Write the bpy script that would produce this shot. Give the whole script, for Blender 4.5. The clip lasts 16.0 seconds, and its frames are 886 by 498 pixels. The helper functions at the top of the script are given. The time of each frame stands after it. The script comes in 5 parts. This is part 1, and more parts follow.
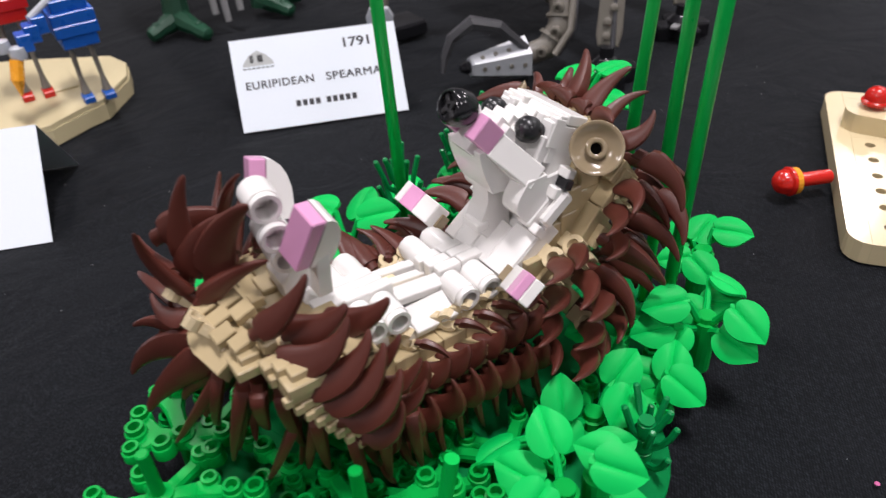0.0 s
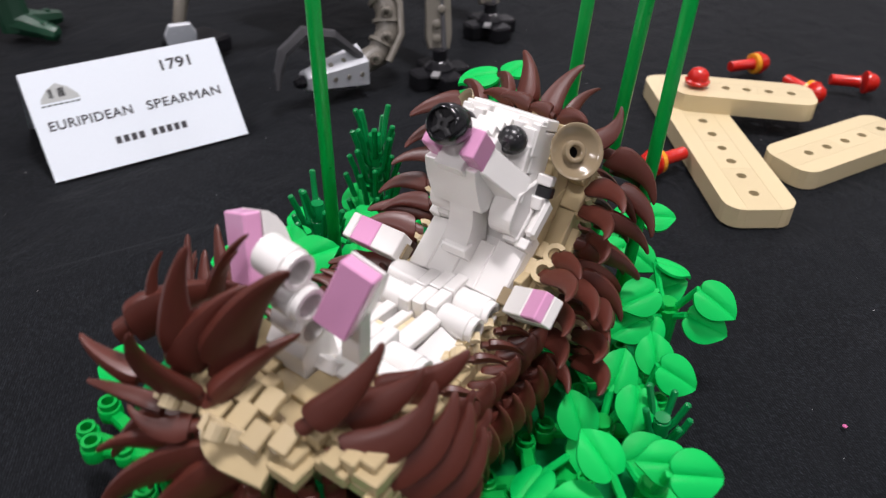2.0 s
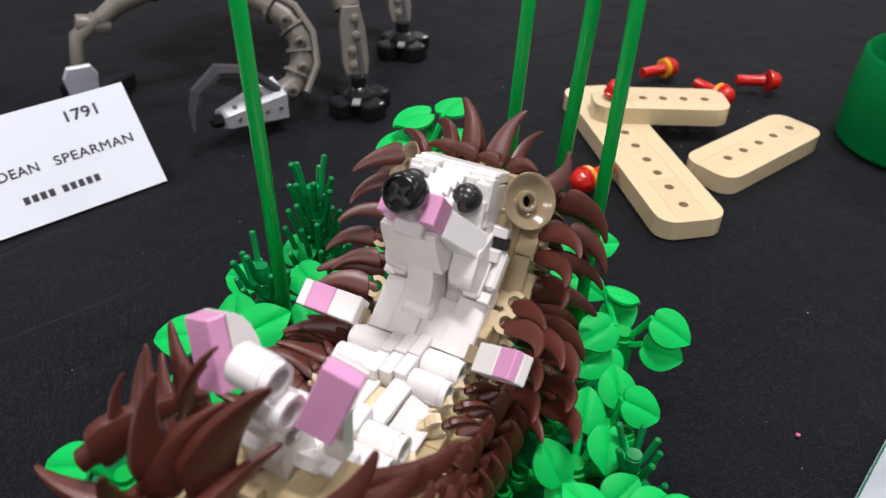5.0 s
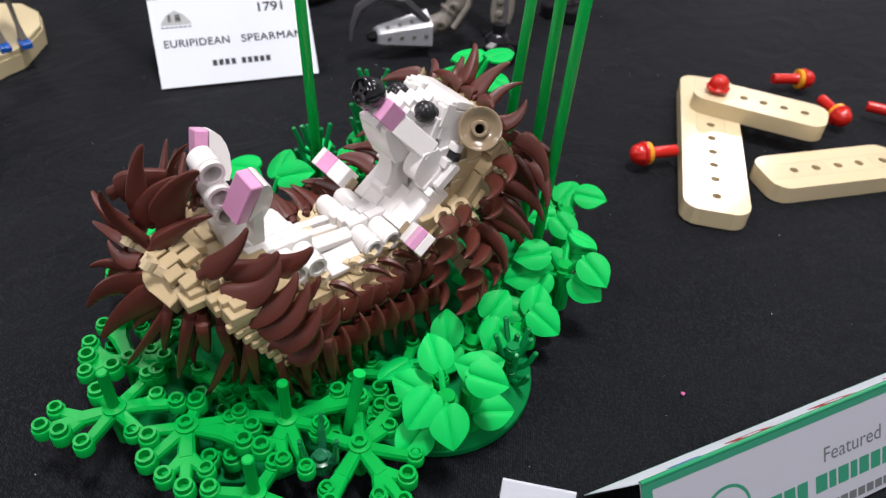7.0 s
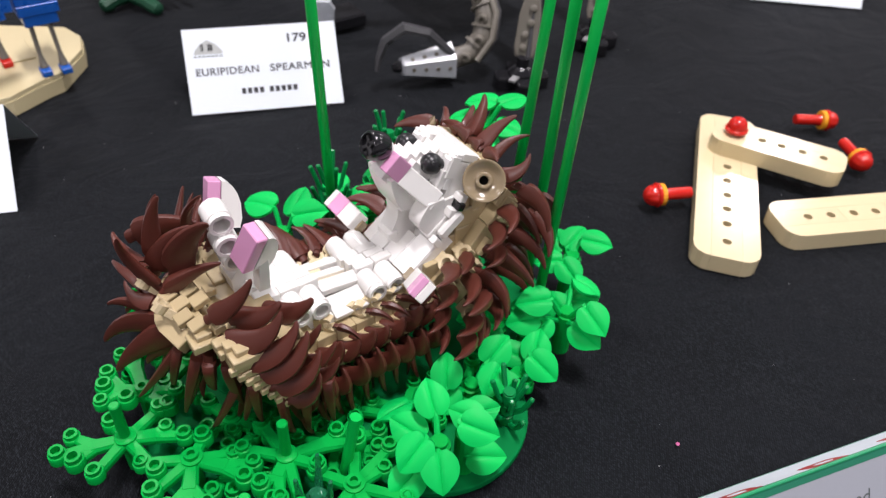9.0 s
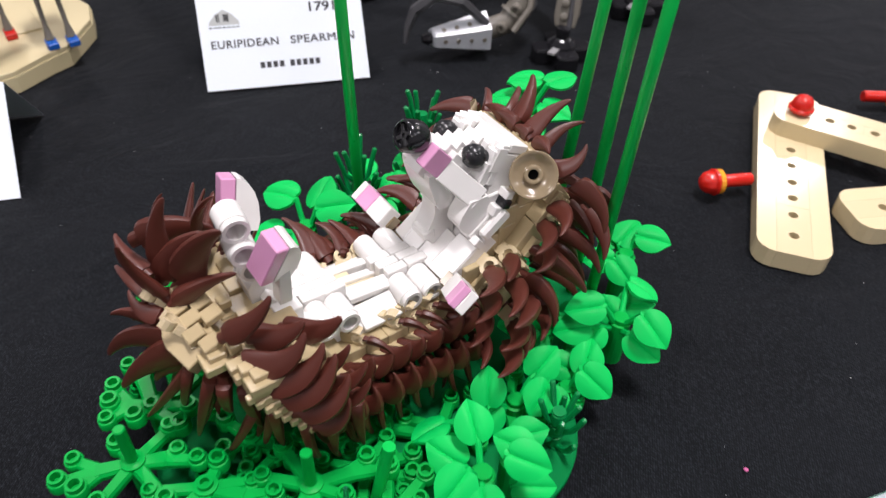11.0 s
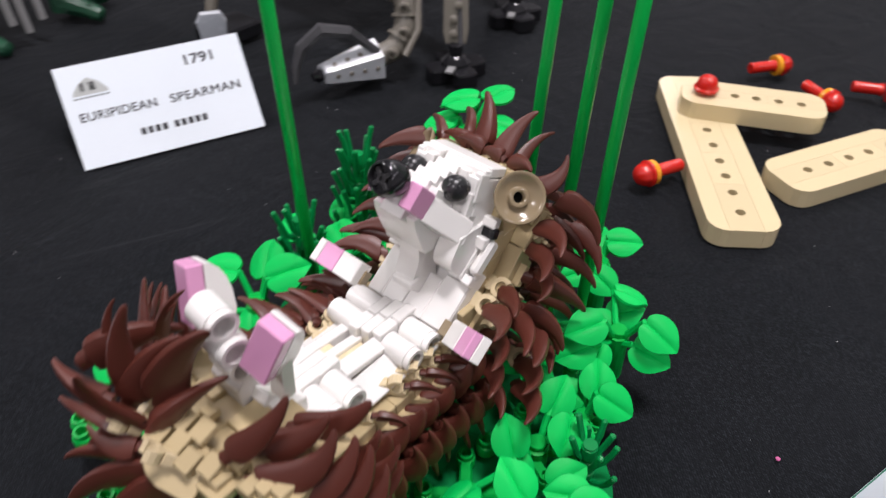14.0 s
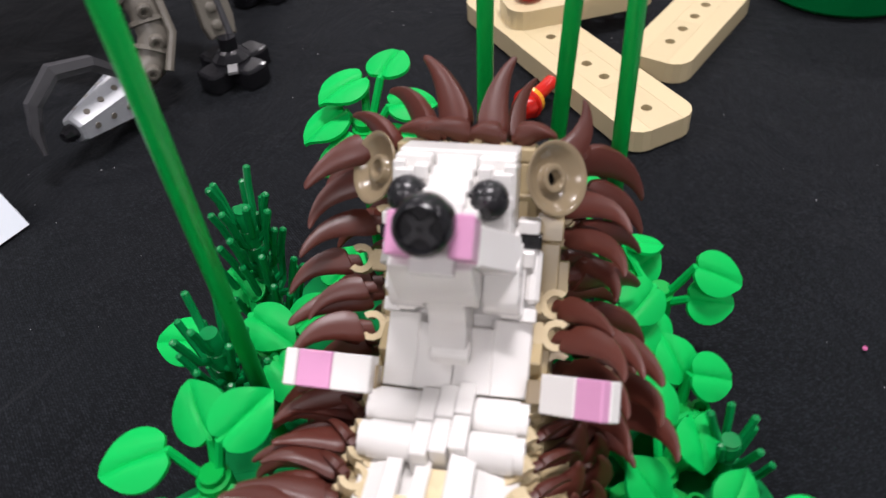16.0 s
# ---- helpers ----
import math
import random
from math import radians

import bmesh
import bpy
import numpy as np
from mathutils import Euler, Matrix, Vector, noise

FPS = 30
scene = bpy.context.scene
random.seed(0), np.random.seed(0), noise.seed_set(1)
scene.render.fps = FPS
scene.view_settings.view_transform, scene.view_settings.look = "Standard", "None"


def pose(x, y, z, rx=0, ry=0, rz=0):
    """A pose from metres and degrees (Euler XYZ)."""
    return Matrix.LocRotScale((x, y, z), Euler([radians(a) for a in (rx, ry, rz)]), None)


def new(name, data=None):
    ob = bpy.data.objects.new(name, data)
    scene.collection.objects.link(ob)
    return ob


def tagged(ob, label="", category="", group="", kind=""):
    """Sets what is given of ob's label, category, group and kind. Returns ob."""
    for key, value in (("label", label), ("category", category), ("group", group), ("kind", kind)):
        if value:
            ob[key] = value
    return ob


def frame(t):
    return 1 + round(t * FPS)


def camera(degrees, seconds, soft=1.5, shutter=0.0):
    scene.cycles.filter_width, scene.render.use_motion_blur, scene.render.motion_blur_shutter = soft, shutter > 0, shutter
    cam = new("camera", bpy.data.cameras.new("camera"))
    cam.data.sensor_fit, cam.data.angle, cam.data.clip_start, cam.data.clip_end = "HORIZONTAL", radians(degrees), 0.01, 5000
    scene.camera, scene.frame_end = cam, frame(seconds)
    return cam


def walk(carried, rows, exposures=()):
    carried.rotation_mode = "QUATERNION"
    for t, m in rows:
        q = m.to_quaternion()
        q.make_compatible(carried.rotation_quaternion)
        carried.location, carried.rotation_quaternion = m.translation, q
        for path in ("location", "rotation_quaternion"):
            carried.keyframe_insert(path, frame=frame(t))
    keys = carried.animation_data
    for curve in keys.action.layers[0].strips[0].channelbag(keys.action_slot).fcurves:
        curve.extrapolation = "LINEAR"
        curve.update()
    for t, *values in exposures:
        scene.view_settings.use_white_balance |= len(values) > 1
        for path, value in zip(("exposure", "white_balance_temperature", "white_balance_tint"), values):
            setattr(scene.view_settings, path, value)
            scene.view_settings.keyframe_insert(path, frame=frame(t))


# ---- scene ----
cam = camera(60.87, 16.0, soft=1.3, shutter=0.45)
# seconds, eye in metres, turn in degrees
PATH = [
    (0.0, 0.1535, -0.1002, 0.1918, 53.23, 2.79, 55.78),
    (0.5, 0.1555, -0.1135, 0.2005, 53.92, 2.06, 54.60),
    (1.0, 0.1426, -0.1123, 0.1967, 53.95, 0.24, 48.23),
    (1.5, 0.1226, -0.1231, 0.1907, 53.18, -0.49, 41.61),
    (2.0, 0.0908, -0.1332, 0.1849, 53.45, -1.27, 34.88),
    (2.5, 0.0630, -0.1239, 0.1776, 54.47, -0.28, 26.79),
    (3.0, 0.0513, -0.1140, 0.1781, 54.84, 0.28, 22.80),
    (3.2, 0.0499, -0.1119, 0.1785, 54.31, 0.86, 21.28),
    (5.3, 0.0862, -0.1293, 0.2009, 52.56, -2.13, 29.71),
    (5.5, 0.1018, -0.1304, 0.2045, 51.99, -2.63, 33.59),
    (6.0, 0.1444, -0.1347, 0.2201, 51.16, -3.13, 42.68),
    (6.5, 0.1714, -0.1337, 0.2265, 50.69, -3.30, 48.17),
    (7.0, 0.1831, -0.1233, 0.2249, 49.29, -2.88, 50.53),
    (7.5, 0.1844, -0.1163, 0.2318, 48.91, -2.96, 52.54),
    (8.0, 0.1882, -0.1147, 0.2381, 48.73, -2.45, 53.54),
    (8.5, 0.1892, -0.1152, 0.2429, 49.36, -2.29, 53.72),
    (8.7, 0.1895, -0.1146, 0.2442, 49.65, -2.53, 53.75),
    (10.8, 0.1499, -0.0934, 0.2285, 46.35, -2.07, 55.60),
    (11.0, 0.1574, -0.0992, 0.2311, 46.84, -1.87, 55.25),
    (11.5, 0.1708, -0.1123, 0.2381, 47.94, -1.70, 54.77),
    (12.0, 0.1748, -0.1146, 0.2376, 48.62, -1.45, 53.92),
    (12.5, 0.1740, -0.1157, 0.2366, 48.94, -1.16, 53.35),
    (13.0, 0.1825, -0.1227, 0.2372, 49.30, -0.65, 52.63),
    (13.5, 0.1562, -0.1211, 0.2222, 49.75, -0.63, 49.26),
    (14.0, 0.1157, -0.1119, 0.2168, 49.27, -0.42, 40.42),
    (14.5, 0.0915, -0.0998, 0.2130, 48.70, -0.17, 31.41),
    (15.0, 0.0704, -0.0901, 0.2047, 47.67, 0.99, 25.71),
    (15.5, 0.0509, -0.0836, 0.1922, 46.69, 2.66, 19.30),
    (16.0, 0.0251, -0.0847, 0.1831, 46.04, 4.20, 10.65),
]
cam.data.dof.use_dof = True
cam.data.dof.focus_distance = 0.24
cam.data.dof.aperture_fstop = 20
walk(cam, [(row[0], pose(*row[1:])) for row in PATH],
     [(0.0, 0.12), (3.0, 0.05), (5.5, 0.08), (7.0, 0.20), (8.5, 0.28), (11.0, 0.24), (13.0, 0.24), (14.5, 0.06), (16.0, 0.07)])
# ---- light ----
world = bpy.data.worlds.new("hall_world")
world.use_nodes = True
world.node_tree.nodes["Background"].inputs[0].default_value = (0.55, 0.58, 0.62, 1)
world.node_tree.nodes["Background"].inputs[1].default_value = 0.12
scene.world = world

MM = 0.001


def lamp(name, x, y, z, sx, sy, watts, tint=(1.0, 0.935, 0.975)):
    data = bpy.data.lights.new(name, "AREA")
    data.shape, data.size, data.size_y, data.energy, data.color = "RECTANGLE", sx, sy, watts, tint
    ob = new(name, data)
    ob.matrix_basis = pose(x, y, z)
    return ob


LAMP_ROWS = [(-3.3, -3.8, 72), (-3.3, 0.3, 76), (0.4, -3.8, 92), (0.4, 0.3, 142), (0.4, 4.4, 74), (4.1, -3.8, 30), (4.1, 0.3, 46), (4.1, 4.4, 44)]
for lx, ly, watts in LAMP_ROWS:
    lamp("hall_lamp", lx, ly, 3.93, 1.2, 0.3, watts)
lamp("hall_lamp", -2.75, 6.1, 3.93, 0.35, 0.8, 62)


# ---- materials ----
def node_mat(name):
    m = bpy.data.materials.new(name)
    m.use_nodes = True
    nt = m.node_tree
    return m, nt, nt.nodes["Principled BSDF"]


def put_input(node, key, value):
    node.inputs[key].default_value = value


def plastic(name, rgb, rough=0.22, vary=0.06, sub=0.0, trans=0.0, bump=0.02, spec=0.5):
    """Moulded toy plastic: slight hue drift from piece to piece, fine scuffs in the gloss."""
    m, nt, b = node_mat(name)
    info = nt.nodes.new("ShaderNodeObjectInfo")
    geo = nt.nodes.new("ShaderNodeNewGeometry")
    add = nt.nodes.new("ShaderNodeMath")
    add.operation = "ADD"
    nt.links.new(info.outputs["Random"], add.inputs[0])
    nt.links.new(geo.outputs["Random Per Island"], add.inputs[1])
    half = nt.nodes.new("ShaderNodeMath")
    half.operation = "MULTIPLY"
    half.inputs[1].default_value = 0.5
    nt.links.new(add.outputs[0], half.inputs[0])
    ramp = nt.nodes.new("ShaderNodeMapRange")
    ramp.inputs["To Min"].default_value, ramp.inputs["To Max"].default_value = 1 - vary, 1 + vary
    nt.links.new(half.outputs[0], ramp.inputs["Value"])
    hsv = nt.nodes.new("ShaderNodeHueSaturation")
    hsv.inputs["Color"].default_value = (*rgb, 1)
    nt.links.new(ramp.outputs["Result"], hsv.inputs["Value"])
    tc = nt.nodes.new("ShaderNodeTexCoord")
    n1 = nt.nodes.new("ShaderNodeTexNoise")
    n1.inputs["Scale"].default_value, n1.inputs["Detail"].default_value = 260, 4
    nt.links.new(tc.outputs["Object"], n1.inputs["Vector"])
    rr = nt.nodes.new("ShaderNodeMapRange")
    rr.inputs["To Min"].default_value, rr.inputs["To Max"].default_value = rough * 0.7, rough * 1.4
    nt.links.new(n1.outputs["Fac"], rr.inputs["Value"])
    nt.links.new(rr.outputs["Result"], b.inputs["Roughness"])
    n2 = nt.nodes.new("ShaderNodeTexNoise")
    n2.inputs["Scale"].default_value, n2.inputs["Detail"].default_value = 90, 2
    nt.links.new(tc.outputs["Object"], n2.inputs["Vector"])
    bp = nt.nodes.new("ShaderNodeBump")
    bp.inputs["Strength"].default_value, bp.inputs["Distance"].default_value = bump * 4, 0.0004
    nt.links.new(n2.outputs["Fac"], bp.inputs["Height"])
    nt.links.new(bp.outputs["Normal"], b.inputs["Normal"])
    nt.links.new(hsv.outputs["Color"], b.inputs["Base Color"])
    put_input(b, "IOR", 1.53)
    put_input(b, "Specular IOR Level", spec)
    if sub:
        put_input(b, "Subsurface Weight", sub)
        put_input(b, "Subsurface Radius", (0.002, 0.002, 0.002))
        put_input(b, "Subsurface Scale", 1.0)
    if trans:
        put_input(b, "Transmission Weight", trans)
    return m


WHITE = plastic("white_abs", (0.80, 0.785, 0.76), 0.20, 0.03)
CREAM = plastic("cream_abs", (0.78, 0.66, 0.43), 0.25, 0.04)
TAN = plastic("tan_abs", (0.47, 0.375, 0.215), 0.22, 0.10)
DARKTAN = plastic("dark_tan_abs", (0.27, 0.21, 0.13), 0.16, 0.03)
BROWN = plastic("reddish_brown_abs", (0.086, 0.0205, 0.0132), 0.40, 0.2, spec=0.48)
PINK = plastic("pink_abs", (0.72, 0.34, 0.56), 0.22, 0.03)
BLACK = plastic("black_abs", (0.012, 0.012, 0.014), 0.16, 0.05)
EYEBLACK = plastic("worn_black_abs", (0.014, 0.014, 0.016), 0.27, 0.1)
HUBBLACK = plastic("matt_black_abs", (0.022, 0.022, 0.024), 0.4, 0.05)
HOLESHADE = plastic("hole_shade", (0.006, 0.006, 0.006), 0.9, 0.05, spec=0.05)
GREEN = plastic("bright_green_abs", (0.001, 0.35, 0.052), 0.34, 0.12, spec=0.11)
TRANSGREEN = plastic("clear_green_abs", (0.03, 0.45, 0.20), 0.24, 0.03, trans=0.75)
LEAFGREEN = plastic("leaf_green_abs", (0.001, 0.485, 0.088), 0.46, 0.14, spec=0.14)
POLEGREEN = plastic("pole_green_abs", (0.001, 0.48, 0.075), 0.30, 0.04, spec=0.35)
BASEGREEN = plastic("base_green_abs", (0.001, 0.17, 0.042), 0.60, 0.05, spec=0.05)
BUSHGREEN = plastic("bush_green_abs", (0.001, 0.22, 0.055), 0.30, 0.08, spec=0.35)
GREY = plastic("grey_abs", (0.15, 0.137, 0.113), 0.40, 0.2)
ROD = plastic("pale_grey_abs", (0.26, 0.26, 0.26), 0.35, 0.06)
DARKGREY = plastic("dark_grey_abs", (0.052, 0.052, 0.057), 0.35, 0.1)
SILVER = plastic("silver_abs", (0.45, 0.47, 0.50), 0.24, 0.05)
RED = plastic("red_abs", (0.55, 0.014, 0.008), 0.22, 0.06)
YELLOW = plastic("yellow_abs", (0.80, 0.33, 0.02), 0.25, 0.05)
BLUE = plastic("blue_abs", (0.01, 0.10, 0.45), 0.28, 0.08)
DARKGREEN = plastic("dark_green_abs", (0.007, 0.055, 0.026), 0.40, 0.15)
CLIPTAN = plastic("pale_tan_abs", (0.62, 0.51, 0.32), 0.24, 0.06)
BEAMTAN = plastic("beam_tan_abs", (0.66, 0.55, 0.34), 0.15, 0.05)
SANDTAN = plastic("sand_tan_abs", (0.56, 0.48, 0.285), 0.35, 0.06)


def paper_mat(name, rgb):
    m, nt, b = node_mat(name)
    tc = nt.nodes.new("ShaderNodeTexCoord")
    n = nt.nodes.new("ShaderNodeTexNoise")
    n.inputs["Scale"].default_value, n.inputs["Detail"].default_value = 700, 3
    nt.links.new(tc.outputs["Object"], n.inputs["Vector"])
    mix = nt.nodes.new("ShaderNodeMix")
    mix.data_type = "RGBA"
    mix.inputs["A"].default_value = (*[c * 0.96 for c in rgb], 1)
    mix.inputs["B"].default_value = (*rgb, 1)
    nt.links.new(n.outputs["Fac"], mix.inputs["Factor"])
    nt.links.new(mix.outputs["Result"], b.inputs["Base Color"])
    bp = nt.nodes.new("ShaderNodeBump")
    bp.inputs["Strength"].default_value, bp.inputs["Distance"].default_value = 0.15, 0.0001
    nt.links.new(n.outputs["Fac"], bp.inputs["Height"])
    nt.links.new(bp.outputs["Normal"], b.inputs["Normal"])
    put_input(b, "Roughness", 0.6)
    return m


PAPER = paper_mat("card_stock", (0.78, 0.84, 0.90))
FRONTGREY = paper_mat("front_leaf_grey", (0.385, 0.405, 0.455))
BLUEINK = paper_mat("blue_ink", (0.10, 0.22, 0.48))
FOLDGREEN = plastic("folded_green_card", (0.012, 0.24, 0.10), 0.30, 0.1)
INK = paper_mat("dark_ink", (0.03, 0.03, 0.035))
GREENINK = paper_mat("green_ink", (0.02, 0.21, 0.12))
REDINK = paper_mat("red_ink", (0.42, 0.03, 0.03))
GREYINK = paper_mat("grey_ink", (0.46, 0.48, 0.47))
SLATEINK = paper_mat("slate_ink", (0.10, 0.12, 0.12))
LINT = paper_mat("lint", (0.6, 0.6, 0.6))
PINKCRUMB = paper_mat("pink_crumb", (0.50, 0.10, 0.26))


def cloth_mat():
    """Black woven tablecloth with fine twill, lint and faint creases."""
    m, nt, b = node_mat("black_tablecloth")
    tc = nt.nodes.new("ShaderNodeTexCoord")
    wav = nt.nodes.new("ShaderNodeTexWave")
    wav.inputs["Scale"].default_value, wav.inputs["Distortion"].default_value = 520, 1.2
    wav.bands_direction = "DIAGONAL"
    nt.links.new(tc.outputs["Object"], wav.inputs["Vector"])
    n1 = nt.nodes.new("ShaderNodeTexNoise")
    n1.inputs["Scale"].default_value, n1.inputs["Detail"].default_value = 14, 5
    nt.links.new(tc.outputs["Object"], n1.inputs["Vector"])
    n2 = nt.nodes.new("ShaderNodeTexNoise")
    n2.inputs["Scale"].default_value, n2.inputs["Detail"].default_value = 2500, 2
    mp = nt.nodes.new("ShaderNodeMapping")
    mp.inputs["Rotation"].default_value = (0, 0, math.radians(-38))
    mp.inputs["Scale"].default_value = (0.3, 0.8, 1)
    nt.links.new(tc.outputs["Object"], mp.inputs["Vector"])
    nt.links.new(mp.outputs["Vector"], n2.inputs["Vector"])
    ramp = nt.nodes.new("ShaderNodeMix")
    ramp.data_type = "RGBA"
    ramp.inputs["A"].default_value, ramp.inputs["B"].default_value = (0.0014, 0.0019, 0.0027, 1), (0.0048, 0.0059, 0.0077, 1)
    nt.links.new(n1.outputs["Fac"], ramp.inputs["Factor"])
    fleck = nt.nodes.new("ShaderNodeMapRange")
    fleck.inputs["From Min"].default_value, fleck.inputs["From Max"].default_value = 0.47, 0.80
    nt.links.new(n2.outputs["Fac"], fleck.inputs["Value"])
    thread = nt.nodes.new("ShaderNodeMix")
    thread.data_type = "RGBA"
    thread.inputs["B"].default_value = (0.0186, 0.0218, 0.0268, 1)
    twill = nt.nodes.new("ShaderNodeMapRange")
    twill.inputs["To Min"].default_value, twill.inputs["To Max"].default_value = 0.45, 1.5
    nt.links.new(wav.outputs["Fac"], twill.inputs["Value"])
    lit = nt.nodes.new("ShaderNodeMath")
    lit.operation, lit.use_clamp = "MULTIPLY", True
    nt.links.new(fleck.outputs["Result"], lit.inputs[0])
    nt.links.new(twill.outputs["Result"], lit.inputs[1])
    nt.links.new(lit.outputs[0], thread.inputs["Factor"])
    nt.links.new(ramp.outputs["Result"], thread.inputs["A"])
    # a sharp pressed fold line, coloured paler than the cloth
    xyz = nt.nodes.new("ShaderNodeSeparateXYZ")
    nt.links.new(tc.outputs["Object"], xyz.inputs[0])

    def calc(op, p, q):
        n = nt.nodes.new("ShaderNodeMath")
        n.operation = op
        for k, v in enumerate((p, q)):
            if isinstance(v, (int, float)):
                n.inputs[k].default_value = v
            else:
                nt.links.new(v, n.inputs[k])
        return n.outputs[0]

    off = calc("ABSOLUTE", calc("SUBTRACT", calc("SUBTRACT", calc("MULTIPLY", xyz.outputs[0], 0.903), calc("MULTIPLY", xyz.outputs[1], 0.43)), -0.1387), 0.0)
    near = calc("MAXIMUM", calc("SUBTRACT", 1.0, calc("DIVIDE", off, 0.0009)), 0.0)
    reach = calc("MAXIMUM", calc("SUBTRACT", 1.0, calc("DIVIDE", calc("ABSOLUTE", calc("SUBTRACT", xyz.outputs[1], 0.0), 0.0), 0.055)), 0.0)
    pale_line = nt.nodes.new("ShaderNodeMix")
    pale_line.data_type = "RGBA"
    pale_line.inputs["B"].default_value = (0.030, 0.032, 0.036, 1)
    nt.links.new(calc("MULTIPLY", calc("MULTIPLY", near, reach), 0.45), pale_line.inputs["Factor"])
    nt.links.new(thread.outputs["Result"], pale_line.inputs["A"])
    nt.links.new(pale_line.outputs["Result"], b.inputs["Base Color"])
    add = nt.nodes.new("ShaderNodeMath")
    add.operation = "ADD"
    nt.links.new(wav.outputs["Fac"], add.inputs[0])
    nt.links.new(n2.outputs["Fac"], add.inputs[1])
    bp = nt.nodes.new("ShaderNodeBump")
    bp.inputs["Strength"].default_value, bp.inputs["Distance"].default_value = 0.35, 0.0003
    nt.links.new(add.outputs[0], bp.inputs["Height"])
    n3 = nt.nodes.new("ShaderNodeTexNoise")
    n3.inputs["Scale"].default_value, n3.inputs["Detail"].default_value, n3.inputs["Distortion"].default_value = 26, 4, 1.4
    stretch = nt.nodes.new("ShaderNodeMapping")
    stretch.inputs["Rotation"].default_value, stretch.inputs["Scale"].default_value = (0, 0, 0.6), (1.0, 0.7, 1.0)
    nt.links.new(tc.outputs["Object"], stretch.inputs["Vector"])
    nt.links.new(stretch.outputs["Vector"], n3.inputs["Vector"])
    crease = nt.nodes.new("ShaderNodeBump")
    crease.inputs["Strength"].default_value, crease.inputs["Distance"].default_value = 0.5, 0.006
    nt.links.new(n3.outputs["Fac"], crease.inputs["Height"])
    nt.links.new(crease.outputs["Normal"], bp.inputs["Normal"])
    nt.links.new(bp.outputs["Normal"], b.inputs["Normal"])
    put_input(b, "Roughness", 0.75)
    put_input(b, "Specular IOR Level", 0.09)
    put_input(b, "Sheen Weight", 0.042)
    put_input(b, "Sheen Roughness", 0.5)
    return m


CLOTH = cloth_mat()


def plain_mat(name, rgb, rough=0.8, noise_scale=3.0):
    m, nt, b = node_mat(name)
    tc = nt.nodes.new("ShaderNodeTexCoord")
    n = nt.nodes.new("ShaderNodeTexNoise")
    n.inputs["Scale"].default_value, n.inputs["Detail"].default_value = noise_scale, 5
    nt.links.new(tc.outputs["Object"], n.inputs["Vector"])
    mix = nt.nodes.new("ShaderNodeMix")
    mix.data_type = "RGBA"
    mix.inputs["A"].default_value = (*[c * 0.85 for c in rgb], 1)
    mix.inputs["B"].default_value = (*rgb, 1)
    nt.links.new(n.outputs["Fac"], mix.inputs["Factor"])
    nt.links.new(mix.outputs["Result"], b.inputs["Base Color"])
    put_input(b, "Roughness", rough)
    return m


HALLWALL = plain_mat("hall_wall_paint", (0.52, 0.52, 0.525))
HALLFLOOR = plain_mat("hall_floor_concrete", (0.16, 0.16, 0.16))
HALLCEIL = plain_mat("hall_ceiling_paint", (0.32, 0.32, 0.33))


# ---- mesh helpers ----
def part(name, bm, material, parent=None, label="", m=None, smooth=False):
    """Links a bmesh as one mesh object under a thing or a part."""
    me = bpy.data.meshes.new(name)
    bm.to_mesh(me)
    bm.free()
    me.materials.append(material)
    if smooth:
        me.shade_smooth()
        me.set_sharp_from_angle(angle=0.62)
    return place(name, me, parent, m, label)


def place(name, me, parent=None, m=None, label=""):
    ob = new(name, me)
    ob.parent = parent
    if m is not None:
        ob.matrix_basis = m
    if label:
        ob["label"] = label
    return ob


def thing(name, label, category, group="", kind="", m=None):
    ob = new(name)
    ob.empty_display_size = 0.01
    if m is not None:
        ob.matrix_basis = m
    return tagged(ob, label, category, group, kind)


def at(x, y, z, rx=0, ry=0, rz=0):
    """A pose from millimetres and degrees."""
    return pose(x * MM, y * MM, z * MM, rx, ry, rz)


def axes(origin, xa, ya):
    """A pose at origin (mm) whose x points along xa and whose y lies towards ya."""
    x = Vector(xa).normalized()
    y = Vector(ya)
    y = (y - x * y.dot(x)).normalized()
    z = x.cross(y)
    m = Matrix((x, y, z)).transposed().to_4x4()
    m.translation = Vector(origin) * MM
    return m


def add_box(bm, cx, cy, cz, sx, sy, sz, bevel=0.25, m=None):
    """A box in mm with small bevelled edges, added to bm."""
    mat = Matrix.Translation((cx * MM, cy * MM, cz * MM)) @ Matrix.Diagonal((sx * MM, sy * MM, sz * MM, 1))
    if m is not None:
        mat = m @ mat
    r = bmesh.ops.create_cube(bm, size=1.0, matrix=mat)
    if bevel:
        edges = list({e for v in r["verts"] for e in v.link_edges})
        bmesh.ops.bevel(bm, geom=edges, offset=bevel * MM, segments=1, affect="EDGES", profile=0.5)


def add_lathe(bm, profile, seg=20, m=None):
    """Turns a profile of (radius, height) in mm round z."""
    rings = []
    for r, h in profile:
        ring = []
        for i in range(seg):
            a = 2 * math.pi * i / seg
            v = Vector((r * math.cos(a) * MM, r * math.sin(a) * MM, h * MM))
            ring.append(bm.verts.new(m @ v if m is not None else v))
        rings.append(ring)
    for k in range(len(rings) - 1):
        for i in range(seg):
            j = (i + 1) % seg
            bm.faces.new((rings[k][i], rings[k][j], rings[k + 1][j], rings[k + 1][i]))
    if profile[0][0] > 0.01:
        bm.faces.new(list(reversed(rings[0])))
    if profile[-1][0] > 0.01:
        bm.faces.new(rings[-1])


